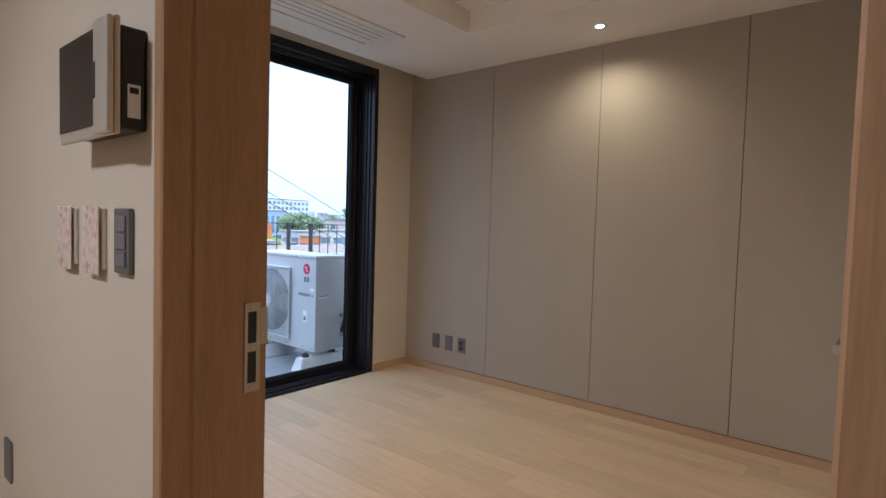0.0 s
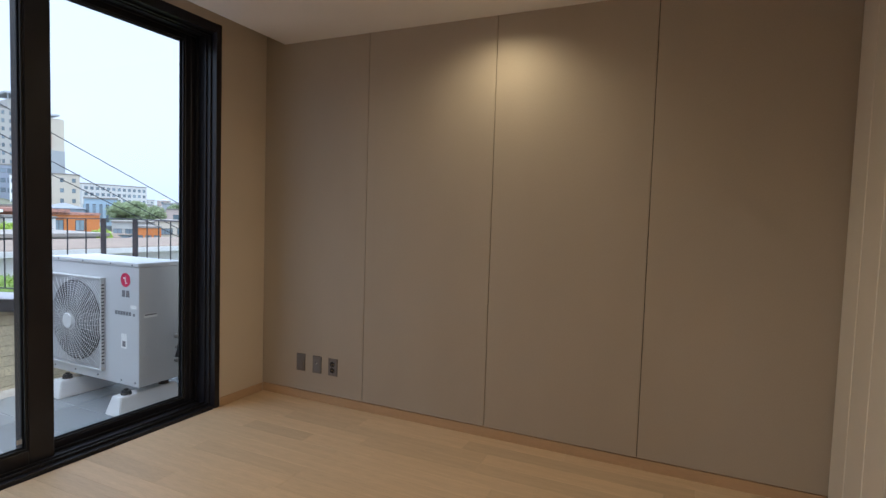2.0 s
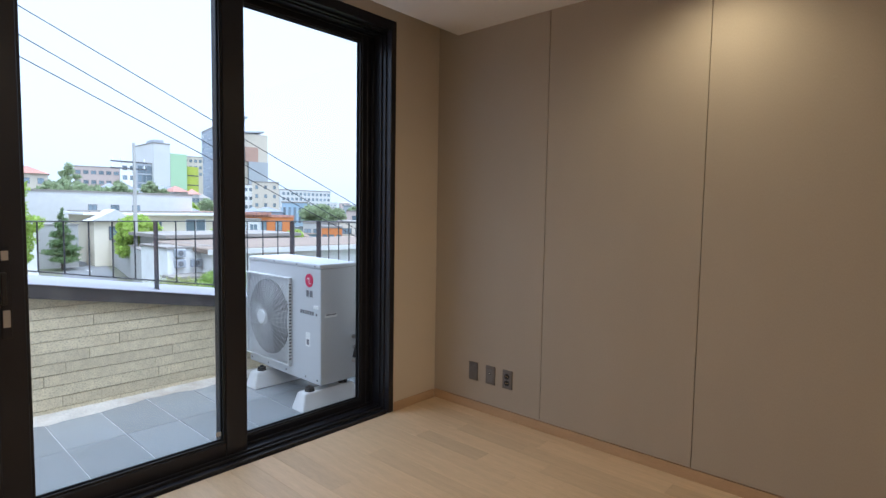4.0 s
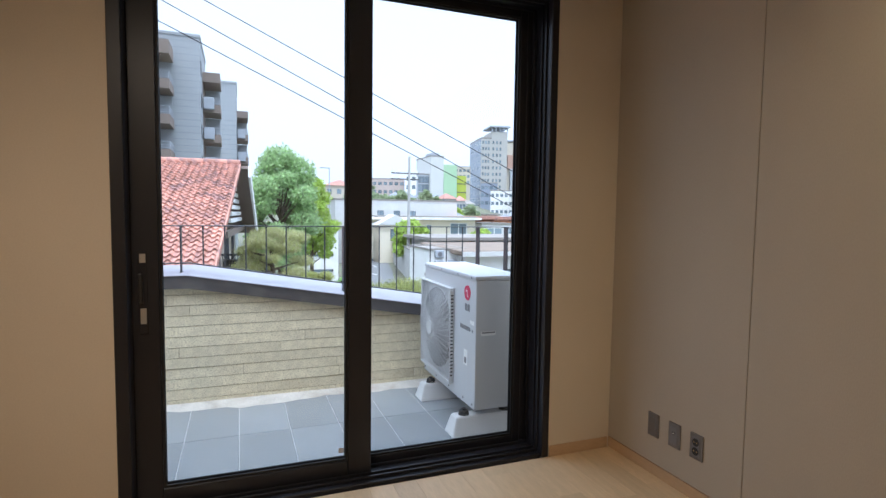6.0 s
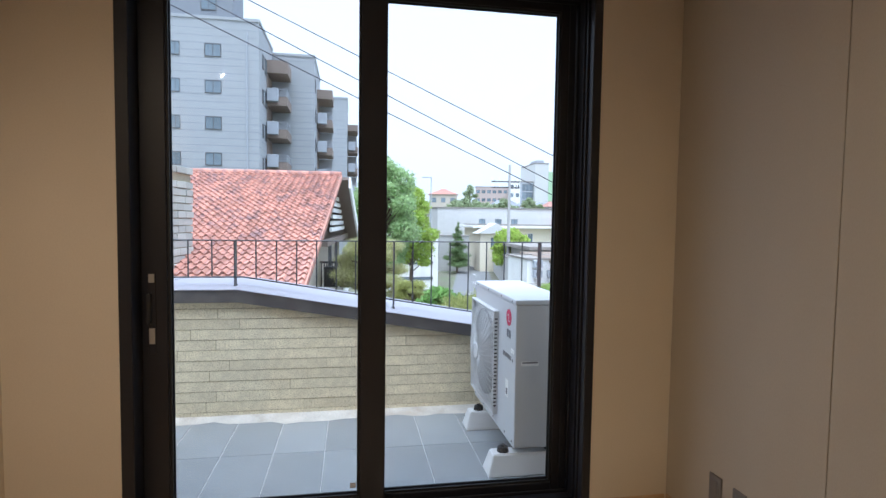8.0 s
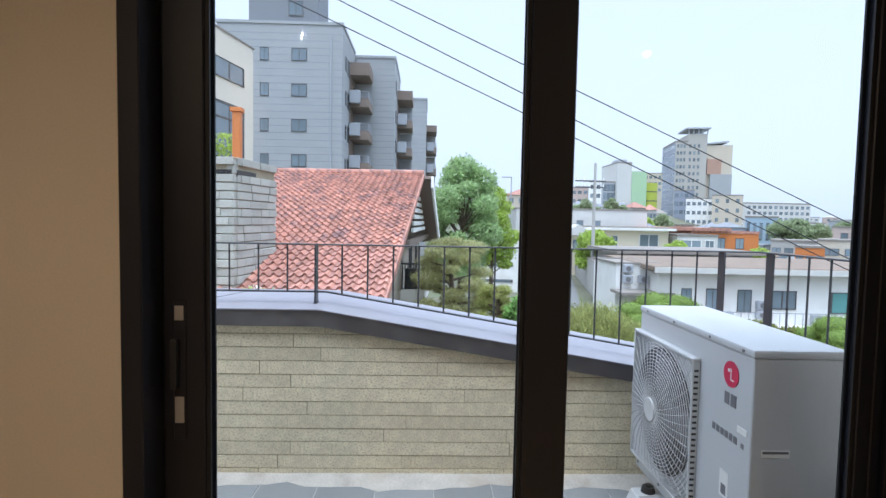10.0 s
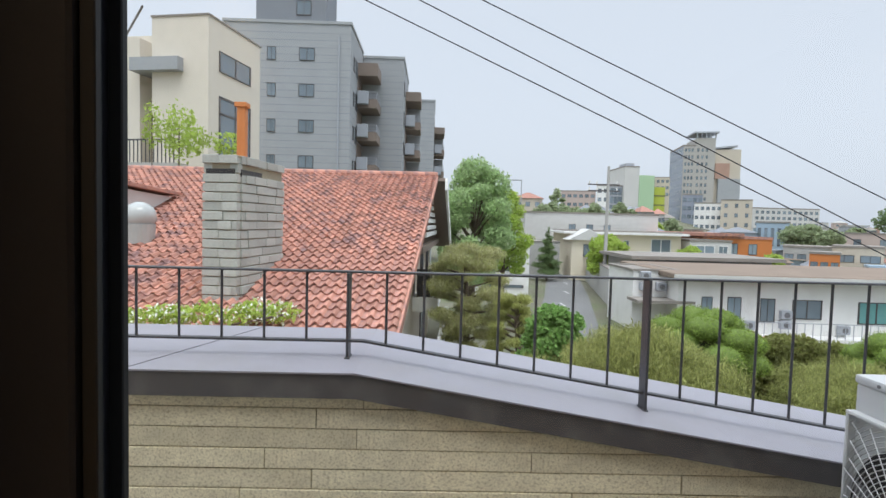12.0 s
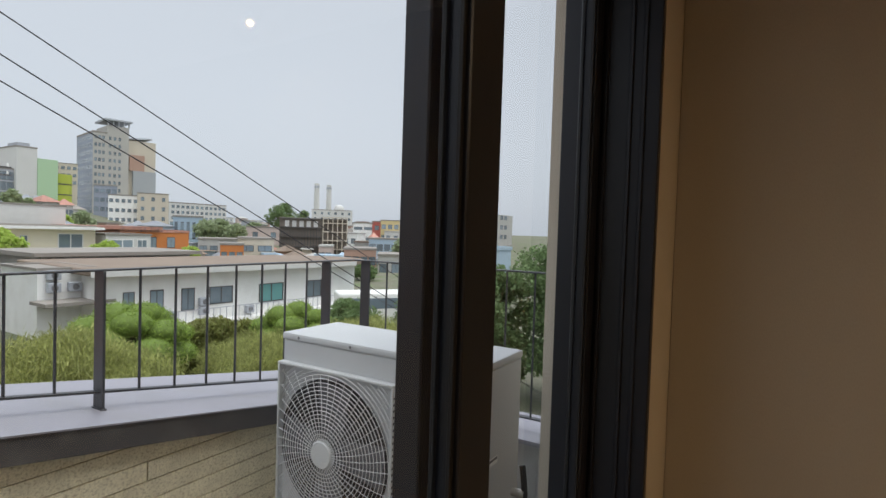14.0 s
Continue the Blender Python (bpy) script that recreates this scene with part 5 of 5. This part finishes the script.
def tree(name, label, x, y, top, radius, material, seed, count=9000, size=0.16, trunk=0.16, lean=0.0, spread=1.0, low=0.35, lumps=15, **more):
    g = random.Random(seed)
    t = thing(name, label, "tree", (x, y, GZ))
    h = top - GZ
    bm = B()
    tube(bm, (0, 0, 0), (lean, 0, h * 0.55), trunk, trunk * 0.6, sides=10)
    clumps = []
    for k in range(lumps):
        z = h * (low + (0.93 - low) * (k + 0.5) / lumps)
        f = math.sin(math.pi * (0.18 + 0.75 * (k + 0.5) / lumps)) ** 0.7
        a = k * 2.4 + g.random()
        rr = radius * f * g.uniform(0.35, 0.8)
        p = (lean + rr * math.cos(a), rr * math.sin(a) * spread, z)
        tube(bm, (lean * 0.8, 0, min(z * 0.75, h * 0.55)), p, trunk * 0.35, trunk * 0.08, sides=6)
        s = radius * g.uniform(0.3, 0.5) * (15 / lumps) ** 0.4
        clumps.append((*p, s, s * spread, s * g.uniform(0.6, 0.85)))
    clumps.append((lean, 0, h * 0.94, radius * 0.35, radius * 0.35, h * 0.06))
    part("trunk", bm, BARK, t)
    crown(t, clumps, count, size, material, seed, **more)
    return t


tree("broadleaf_tree", "tall fresh-green broadleaf tree beside the tiled house", -32.2, 3.75, 5.0, 2.6, GREEN, 1, 26000, 0.1, 0.2, lumps=34, shell=0.5, low=0.3)
tree("broadleaf_tree", "bright green tree behind the tall one", -35.5, 5.9, 3.6, 1.7, LIME, 2, 11000, 0.1, 0.15, lumps=20, shell=0.62)


def layered_pine(x, y, top, radius, seed, material, count):
    """A garden pine whose needles sit in flat, separate layers on bare limbs."""
    t = thing("layered_pine", "old garden pine with flat olive-green needle layers", "tree", (x, y, GZ), group="pines beside the lane")
    g = random.Random(seed)
    h = top - GZ
    bm = B()
    tube(bm, (0, 0, 0), (0.12, 0.1, h * 0.5), 0.14, 0.1, sides=9)
    tube(bm, (0.12, 0.1, h * 0.5), (-0.05, -0.05, h * 0.95), 0.1, 0.04, sides=9)
    clumps = []
    for k in range(30):
        f = (k + 0.5) / 30
        z = h * (0.32 + 0.64 * f)
        rr = radius * (1.0 - 0.55 * f ** 2) * g.uniform(0.3, 1.0)
        a = k * 2.4 + g.uniform(-0.4, 0.4)
        p = (rr * math.cos(a), rr * math.sin(a), z)
        tube(bm, (0.05, 0.05, z - 0.25), p, 0.045, 0.015, sides=6)
        s = radius * g.uniform(0.2, 0.38)
        clumps.append((*p, s, s, s * 0.46))
    part("trunk", bm, BARK, t)
    crown(t, clumps, count, 0.085, material, seed, thin=0.2, up=0.7, shell=0.05)
    crown(t, clumps, count // 3, 0.07, PINENEW, seed + 1, "pale new shoots", thin=0.25, up=1.8, shell=0.5)


layered_pine(-20.2, 2.6, 0.85, 1.55, 3, PINE, 34000)
layered_pine(-18.6, 4.05, -0.55, 0.95, 4, PINENEW, 12000)
conifer = thing("conifer", "small dark conical conifer by the wall", "tree", (-56, 13.1, GZ))
part("trunk", tube(B(), (0, 0, 0), (0, 0, 4.6), 0.12, 0.03, sides=8), BARK, conifer)
crown(conifer, [(0.22 * math.cos(k * 2.4) * (1 - k / 16) * 3, 0.22 * math.sin(k * 2.4) * (1 - k / 16) * 3, 1.0 + 0.3 * k, 1.15 * (1 - k / 15.5), 1.15 * (1 - k / 15.5), 0.3) for k in range(15)],
      7000, 0.13, DEEP, 5, thin=0.5, shell=0.2)
tree("young_tree", "bright lime-green young tree in a villa garden", -47, 16.2, 0.7, 2.0, LIME, 6, 9000, 0.16, 0.12)
tree("young_tree", "low lime-green shrub tree in a villa garden", -55, 27.0, -0.5, 1.6, LIME, 7, 4000, 0.16, 0.1)
tree("garden_shrub", "dense green garden shrub", -15.6, 4.45, -0.55, 1.05, SHRUB, 8, 15000, 0.075, 0.08, low=0.25, lumps=26, shell=0.6)
tree("garden_shrub", "light green garden shrub beside the lane", -17.5, 6.1, -2.0, 0.8, GREEN, 9, 5000, 0.07, 0.08, low=0.2)
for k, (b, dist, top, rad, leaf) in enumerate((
        (11.6, 90, 2.2, 2.4, HAZE_GREEN), (12.6, 96, 2.4, 2.6, HAZE_GREEN), (13.1, 118, 3.9, 2.0, HAZE_GREEN), (14.0, 92, 2.1, 2.6, HAZE_GREEN), (15.0, 88, 2.0, 2.4, HAZE_GREEN), (15.9, 94, 1.9, 2.4, HAZE_GREEN),
        (16.9, 90, 2.5, 2.0, HAZE_GREEN), (17.8, 95, 1.7, 2.6, HAZE_GREEN), (19.5, 120, 2.6, 2.2, HAZE_GREEN), (20.6, 124, 1.9, 2.0, HAZE_GREEN), (21.6, 100, 1.2, 1.6, LIME), (22.9, 94, 0.7, 1.5, LIME), (24.3, 120, 1.0, 2.2, HAZE_GREEN),
        (29.0, 84, -1.3, 1.5, LIME), (30.4, 88, -1.5, 1.8, LIME), (31.8, 86, -1.4, 1.6, LIME), (33.2, 76, -2.2, 1.4, LIME), (34.6, 112, 0.5, 2.6, HAZE_GREEN), (35.8, 114, 0.65, 2.8, HAZE_GREEN), (37.2, 112, 0.2, 2.6, HAZE_GREEN),
        (41.2, 200, 2.3, 4.2, DEEP), (42.0, 204, 2.6, 3.4, DEEP), (43.8, 210, 1.9, 3.0, DEEP), (27.3, 78, -1.9, 1.2, HAZE_GREEN), (38.9, 170, 0.5, 3.0, HAZE_GREEN), (50.2, 60, -4.0, 1.6, DEEP), (54.5, 90, -1.0, 2.6, HAZE_GREEN))):
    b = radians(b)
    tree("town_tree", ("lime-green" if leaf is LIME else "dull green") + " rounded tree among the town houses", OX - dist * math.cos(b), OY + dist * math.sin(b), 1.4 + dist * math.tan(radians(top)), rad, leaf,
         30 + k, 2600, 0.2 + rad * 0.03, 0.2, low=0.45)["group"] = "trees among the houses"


def topiary(x, y, top, pads, seed):
    t = thing("cloud_pruned_pine", "cloud-pruned pine with clipped bright green pads", "tree", (x, y, GZ), group="cloud-pruned pines")
    g = random.Random(seed)
    bm = B()
    h = top - GZ
    tube(bm, (0, 0, 0), (0.1, 0, h * 0.75), 0.12, 0.07, sides=8)
    clumps = []
    for k in range(pads):
        up = 0.97 - 1.25 * k / (pads - 1)
        a = k * 2.4 + seed
        flat = math.sqrt(max(0.0, 1 - up * up))
        p = (0.95 * flat * math.cos(a), 0.95 * flat * math.sin(a), h - 0.95 + 0.78 * up)
        tube(bm, (0.05, 0, p[2] - 0.25), p, 0.05, 0.03, sides=6)
        s = g.uniform(0.31, 0.38)
        clumps.append((*p, s, s * 1.15, s * 0.72))
    part("trunk", bm, BARK, t)
    # added inner sphere, coloured dark for the shade between the pads
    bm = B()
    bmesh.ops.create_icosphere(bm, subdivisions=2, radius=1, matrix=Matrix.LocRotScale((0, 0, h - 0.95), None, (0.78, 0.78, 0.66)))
    part("pad_gap_shade", bm, PAD_SHADE, t, "dark sphere standing for shade between the pads")
    for k, c in enumerate(clumps):
        crown(t, [c], 2000, 0.032, TOPIARY, seed * 50 + k, shell=0.88, thin=0.45)
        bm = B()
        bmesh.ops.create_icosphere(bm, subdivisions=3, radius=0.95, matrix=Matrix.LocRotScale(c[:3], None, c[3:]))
        part("pad_core", bm, SHADED_CORE, t, smooth=True)


topiary(-14.2, 7.5, -0.35, 16, 1)
topiary(-14.4, 12.3, -0.85, 15, 2)


def low_pine(x, y, top, rx, seed, count=9000):
    t = thing("garden_pine", "bushy garden pine with yellow-green upright shoots", "tree", (x, y, GZ), group="garden pines below the terrace")
    g = random.Random(seed)
    h = top - GZ
    bm = B()
    clumps = []
    for k in range(16):
        a, rr = k * 2.4, rx * math.sqrt((k + 0.5) / 16)
        p = (rr * math.cos(a), rr * math.sin(a), h - 0.1 - 0.5 * (rr / rx) ** 2 - 0.25 * g.random())
        tube(bm, (0, 0, h * 0.4), p, 0.035, 0.012, sides=5)
        clumps.append((*p, 0.42, 0.42, 0.30))
    tube(bm, (0, 0, 0), (0, 0, h * 0.6), 0.09, 0.05, sides=8)
    part("trunk", bm, BARK, t)
    crown(t, clumps, count, 0.034, BUSH_PINE, seed, thin=0.3, up=0.7, shell=0.15)
    crown(t, clumps, count // 2, 0.045, PINENEW, seed + 1, "pale upright shoots", thin=0.25, up=2.2, shell=0.55)


low_pine(-9.4, 4.2, 0.1, 0.95, 60, 34000)
low_pine(-10.4, 5.5, -1.0, 1.0, 62, 26000)
low_pine(-9.6, 8.0, -0.55, 1.25, 64, 34000)
low_pine(-9.9, 9.9, -0.55, 1.4, 66, 24000)
low_pine(-11.5, 3.4, -0.85, 0.8, 68, 14000)
low_pine(-13.4, 10.0, -1.25, 1.1, 70, 14000)
low_pine(-12.6, 13.6, -1.2, 1.4, 72, 14000)

for b, dist, top, seed in ((31.6, 17.5, -1.45, 121), (34.0, 18.5, -1.6, 122), (36.2, 17.8, -1.5, 123), (38.4, 19.0, -1.75, 124), (33.0, 14.5, -1.75, 125)):
    tree("garden_shrub", "low olive-green garden shrub below the gallery", OX - dist * math.cos(radians(b)), OY + dist * math.sin(radians(b)), top, 0.8, BUSH_PINE, seed, 6000, 0.06, 0.06, low=0.3, lumps=18)["group"] = "shrubs below the gallery"

ivy = thing("flowering_climber", "flowering white-green climber over the lower roof tiles", "climbing plant", (-10.0, -1.1, -0.15))
cl = [(-0.5 - 0.17 * k, -2.0 + 0.36 * k + 0.1 * math.sin(k * 2), 0.03 + 0.05 * math.sin(k * 3), 0.35, 0.28, 0.17) for k in range(7)]
crown(ivy, cl, 1700, 0.05, LIME, 81)
crown(ivy, cl, 800, 0.032, FLOWER, 82, "small white blossoms", shell=0.95)
part("stem", tube(B(), (-0.4, -1.2, -0.2), (-1.3, 0.2, 0.0), 0.02, sides=6), BARK, ivy)
bal_plants = thing("balcony_planting", "thin shrubs planted on the beige house's terrace", "shrub", (-29, -10.6, 4.0))
crown(bal_plants, [(0, -0.3, 1.4, 0.7, 0.9, 1.3), (0.5, 0.8, 1.0, 0.5, 0.6, 0.7), (0, -1.6, 1.8, 0.3, 0.5, 1.2), (0.3, 2.2, 0.9, 0.5, 0.8, 0.6)], 1700, 0.10, LIME, 90)
part("stem", tube(tube(B(), (0, -0.3, -2), (0, -0.3, 1.8), 0.03, sides=6), (0, -1.6, -2), (0, -1.6, 2.2), 0.03, sides=6), BARK, bal_plants)

for x, y, top, rad, seed in ((-10.6, 17.6, 0.35, 1.5, 101), (-8.9, 18.6, 0.95, 1.9, 102), (-12.4, 18.6, -0.6, 1.5, 103), (-17.5, 23.5, -1.5, 1.6, 104), (-19.5, 20.5, -2.0, 1.3, 105), (-7.0, 17.4, 0.9, 1.8, 106)):
    tree("garden_tree", "dark green broadleaf tree below the terrace", x, y, top, rad, DEEP, seed, 9000, 0.085, 0.1, low=0.2)["group"] = "dark trees below the terrace"
blue_shed = block("pale_blue_shed", "pale blue metal shed roof behind the trees", -26, -20.5, 36, 41, GZ, 0.2, BLUEBLOCK, roof=BLUEBLOCK)
grey_flats = block("grey_flats", "grey concrete flats on the skyline", -84, -72, 128, 142, GZ, 5.2, GREYBLOCK)
part("upper_floors", box(B(), -8, 4.5, 8.0, 18.0, 0, 11.2), CONCRETE, grey_flats)
for r in range(3):
    for c in range(5):
        opening(grey_flats, (4.5 if c > 2 else 0.0, 1.6 + c * 2.6 + (1.2 if c > 2 else 0), 7.8 - 2.7 * r + (2.6 if c > 2 else 0)), 0, 1.8, 1.2)
van = thing("white_van", "white delivery van parked in the street", "van", (-22.0, 25.6, GZ), turn=52)
bm = box(B(), -2.3, 2.3, -0.9, 0.9, 0.35, 2.1, 0.16, 3)
part("body", bm, WHITE, van, smooth=True)
part("windscreen", box(B(), 2.28, 2.32, -0.75, 0.75, 1.2, 1.85, 0.01), WINDOW, van)
for s in (-1, 1):
    part("side_window", box(B(), -1.9, 1.9, s * 0.9 - 0.015, s * 0.9 + 0.015, 1.2, 1.8, 0.01), WINDOW, van)
    for x in (-1.5, 1.5):
        wheel = part("wheel", tube(B(), (x, s * 0.75, 0.34), (x, s * 0.93, 0.34), 0.34, sides=20), RUBBER, van)
        part("rim", tube(B(), (x, s * 0.92, 0.34), (x, s * 0.94, 0.34), 0.19, sides=16), STEEL, wheel)

# ---- street furniture and cables ----
pole = thing("utility_pole", "pale concrete utility pole with crossarms", "utility pole", (-45, 15.35, GZ))
part("shaft", tube(B(), (0, 0, 0), (0, 0, 10.4), 0.17, 0.1, sides=14), CONCRETE, pole, smooth=True)
for z in (8.4, 8.9):
    arm = part("crossarm", box(B(), -0.06, 0.06, -1.6, 0.9, z, z + 0.1), FASCIA, pole)
    for y in (-1.5, -0.9, 0.7):
        part("insulator", tube(B(), (0, y, z + 0.1), (0, y, z + 0.34), 0.07, 0.05, sides=8), WHITE, arm)
lampp = thing("street_lamp", "slim grey street lamp", "street lamp", (-52, 9.6, GZ))
part("pole", tube(B(), (0, 0, 0), (0, 0, 9.7), 0.07, 0.05, sides=10), GREYBLOCK, lampp)
part("lamp_head", box(B(), -0.1, 0.1, -0.9, 0.05, 9.65, 9.75, 0.02), GREYBLOCK, lampp)
CX = -8.3
for ya, za, yb, zb in ((0.91, 3.57, 6.67, 1.01), (1.41, 3.61, 7.1, 0.96), (2.02, 3.65, 7.12, 1.39)):
    k = (zb - za) / (yb - ya)
    c = thing("overhead_cable", "thin black overhead cable", "cable", (CX, ya, za), group="overhead cables")
    bm = B()
    last = None
    for i in range(31):
        y = -9 + i * 0.85
        p = (0, y, k * y)
        if last:
            tube(bm, last, p, 0.0065, sides=6, caps=False)
        last = p
    part("wire", bm, CABLE, c)

# ---- pieces of the floor, the terrace and the parapet ----
planks = thing("plank_floor", "light oak plank floor laid along the panelled wall", "floor", kind="structure")
rnd = random.Random(5)
PW = 0.118
PLANK = {}
for L in (0.45, 0.7, 0.9, 1.2):
    PLANK[L] = mesh_of("plank", box(B(), 0, L - 0.0007, 0, PW - 0.0007, -0.012, 0.0, 0.0005), OAK)
y = YH
while y < YP - 0.02:
    x = XW + 0.004 - rnd.random() * 0.5
    end = XE
    while x < end:
        L = rnd.choice((0.45, 0.7, 0.9, 0.9, 1.2))
        a, b = max(x, XW + 0.003), min(x + L, end + 0.02)
        if b - a > 0.03:
            piece("plank", PLANK[L], planks, (a, y, 0.0), scale=((b - a) / L, 1, 1))
        x += L
    y += PW
hall_floor = B()
y = -1.75
while y < YH - 0.01:
    x = -3.0 - rnd.random() * 0.6
    while x < 1.45:
        L = rnd.choice((0.7, 0.9, 1.2))
        a, b = max(x, -3.0), min(x + L, 1.45)
        if b - a > 0.02:
            box(hall_floor, a, b - 0.0012, y, min(y + PW, YH) - 0.0012, -0.012, 0.0)
        x += L
    y += PW
tagged(part("planks_of_the_hall", hall_floor, OAK, planks), kind="stuff")

terrace = thing("terrace_tiles", "dark slate-grey terrace tiles with pale joints", "terrace floor", kind="structure")
TL, TW = 0.304, 0.61
TMESH = mesh_of("tile", box(B(), 0, TL - 0.004, 0, TW - 0.005, -0.012, 0.0, 0.002), TILE)
for x, dx in ((-4.58, 0.62), (-3.96, 0.61), (-3.35, 0.095)):
    y = 1.83 - TL * 9
    while y < 3.6:
        piece("tile", TMESH, terrace, (x, y + TL, TZ), (0, 0, -math.pi / 2), (1, dx / TW, 1))
        y += TL
screed = B()
sr = random.Random(3)
prev = None
n = 46
for k in range(n + 1):
    y = -1.0 + 4.5 * k / n
    w = 0.07 + 0.055 * sr.random() + 0.03 * math.sin(y * 5)
    row = [screed.verts.new(c) for c in ((PF - 0.01, y, TZ + 0.03), (PF + w * 0.45, y, TZ + 0.012), (PF + w, y, TZ + 0.001))]
    if prev:
        for q in range(2):
            screed.faces.new((prev[q], row[q], row[q + 1], prev[q + 1]))
    prev = row
part("mortar_fillet", screed, MORTAR, terrace, "rough pale mortar along the parapet foot", smooth=True)

bricks = random.Random(11)
CH, z = 0.0735, TZ - 0.02
BL = 0.95
BMESH = mesh_of("brick", box(B(), -0.03, 0.0, 0, BL - 0.003, 0, CH - 0.004, 0.0016), BRICK)
while z < 0.85:
    y = -1.2 - bricks.random() * BL
    while y < 3.8:
        ln = BL * bricks.choice((0.7, 0.9, 1.0, 1.25, 1.4))
        room = [cap(q) - 0.03 - z for q in (y, y + ln)]
        at = (PF - bricks.random() * 0.003, y, z)
        if min(room) > CH:
            piece("brick", BMESH, parapet, at, scale=(1, ln / BL, 1))
        elif room[0] > 0.006:
            if room[1] < 0.006:
                ln = max(0.02, ln * (room[0] - 0.006) / (room[0] - room[1]))
            cuts = [(ln - 0.003) * q / 6 for q in range(7)]
            bm = slab_along(B(), cuts, -0.03, 0.0, lambda q: max(0.003, min(CH - 0.004, cap(y + q) - 0.03 - z)), lambda q: 0.0)
            part("brick", bm, BRICK, parapet).location = at
        y += ln
    z += CH

# clay roof tiles: the stretch nearest the terrace as single tiles, the rest joined
TP, TE = 0.215, 0.30


def tile_mesh(bm, m):
    prof = [(-0.5, 0.012), (-0.3, 0.0), (-0.12, 0.01), (0.0, 0.05), (0.16, 0.078), (0.32, 0.062), (0.46, 0.012)]
    a = [bm.verts.new(m @ Vector((0.0, p[0] * TP * 1.05, p[1] * 0.75 - 0.004))) for p in prof]
    b = [bm.verts.new(m @ Vector((TE * 1.12, p[0] * TP * 1.05, p[1] + 0.034))) for p in prof]
    c = [bm.verts.new(m @ Vector((TE * 1.12, p[0] * TP * 1.05, p[1] + 0.004))) for p in prof]
    for k in range(len(prof) - 1):
        bm.faces.new((a[k], b[k], b[k + 1], a[k + 1]))
        bm.faces.new((b[k], c[k], c[k + 1], b[k + 1]))
    return bm


TILE_ME = mesh_of("roof_tile", tile_mesh(B(), Matrix.Identity(4)), TERRA)
rt = random.Random(4)
far_tiles = B()
rows_n, cols_n = int(RUN / math.cos(SLOPE) / TE), int(WIDE / TP)
for r in range(rows_n):
    for c in range(cols_n):
        m = pose(0, 0, 0.01, 0, math.degrees(SLOPE), 0) @ pose(r * TE, -(c + 0.5) * TP, rt.uniform(-0.006, 0.006), rt.uniform(-1, 1), rt.uniform(-0.5, 0.5), rt.uniform(-0.8, 0.8))
        if 26 <= r < 41 and c < 20:
            ob = new("roof_tile", TILE_ME)
            ob.parent, ob.matrix_basis = roof, m
        else:
            tile_mesh(far_tiles, m)
tagged(part("farther_roof_tiles", far_tiles, TERRA, roof), kind="stuff")
RIDGE_ME = mesh_of("ridge_tile", tube(B(), (0, 0.22, 0), (0, -0.22, 0), 0.12, 0.135, sides=12), TERRA)
for c in range(int(WIDE / 0.4)):
    piece("ridge_tile", RIDGE_ME, roof, (0, -0.2 - c * 0.4, 0.03))

# chimney stones
cs = random.Random(8)
STONE = mesh_of("stone", box(B(), 0, 1, 0, 1, 0, 1, 0.05), CHIMNEY)
CHH = 0.168
z, r = -0.5, 0
while z < CTOP - 0.05:
    if not (CTOP - 0.38 < z + CHH * 0.5 < CTOP - 0.2):
        y = -CW
        while y < -0.03:
            w = min(cs.uniform(0.24, 0.4), -y)
            if -y - w < 0.1:
                w = -y
            piece("stone", STONE, chim, (-0.1, y, z), scale=(0.11 + cs.uniform(0, 0.035), w - 0.004, CHH - 0.02))
            y += w
        x = -CD
        while x < -0.12:
            w = min(cs.uniform(0.3, 0.5), -0.1 - x)
            if -0.1 - x - w < 0.1:
                w = -0.1 - x
            piece("stone", STONE, chim, (x, -0.1, z), scale=(w - 0.004, 0.11 + cs.uniform(0, 0.035), CHH - 0.02))
            x += w
    else:
        for q in (-CW, -0.16):
            piece("stone", STONE, chim, (-0.16, q, z), scale=(0.15, 0.16, CHH))
    z += CHH
part("cap_slab", box(B(), -CD, 0.01, -CW, 0.01, CTOP - 0.03, CTOP + 0.01, 0.01), JOINT, chim)
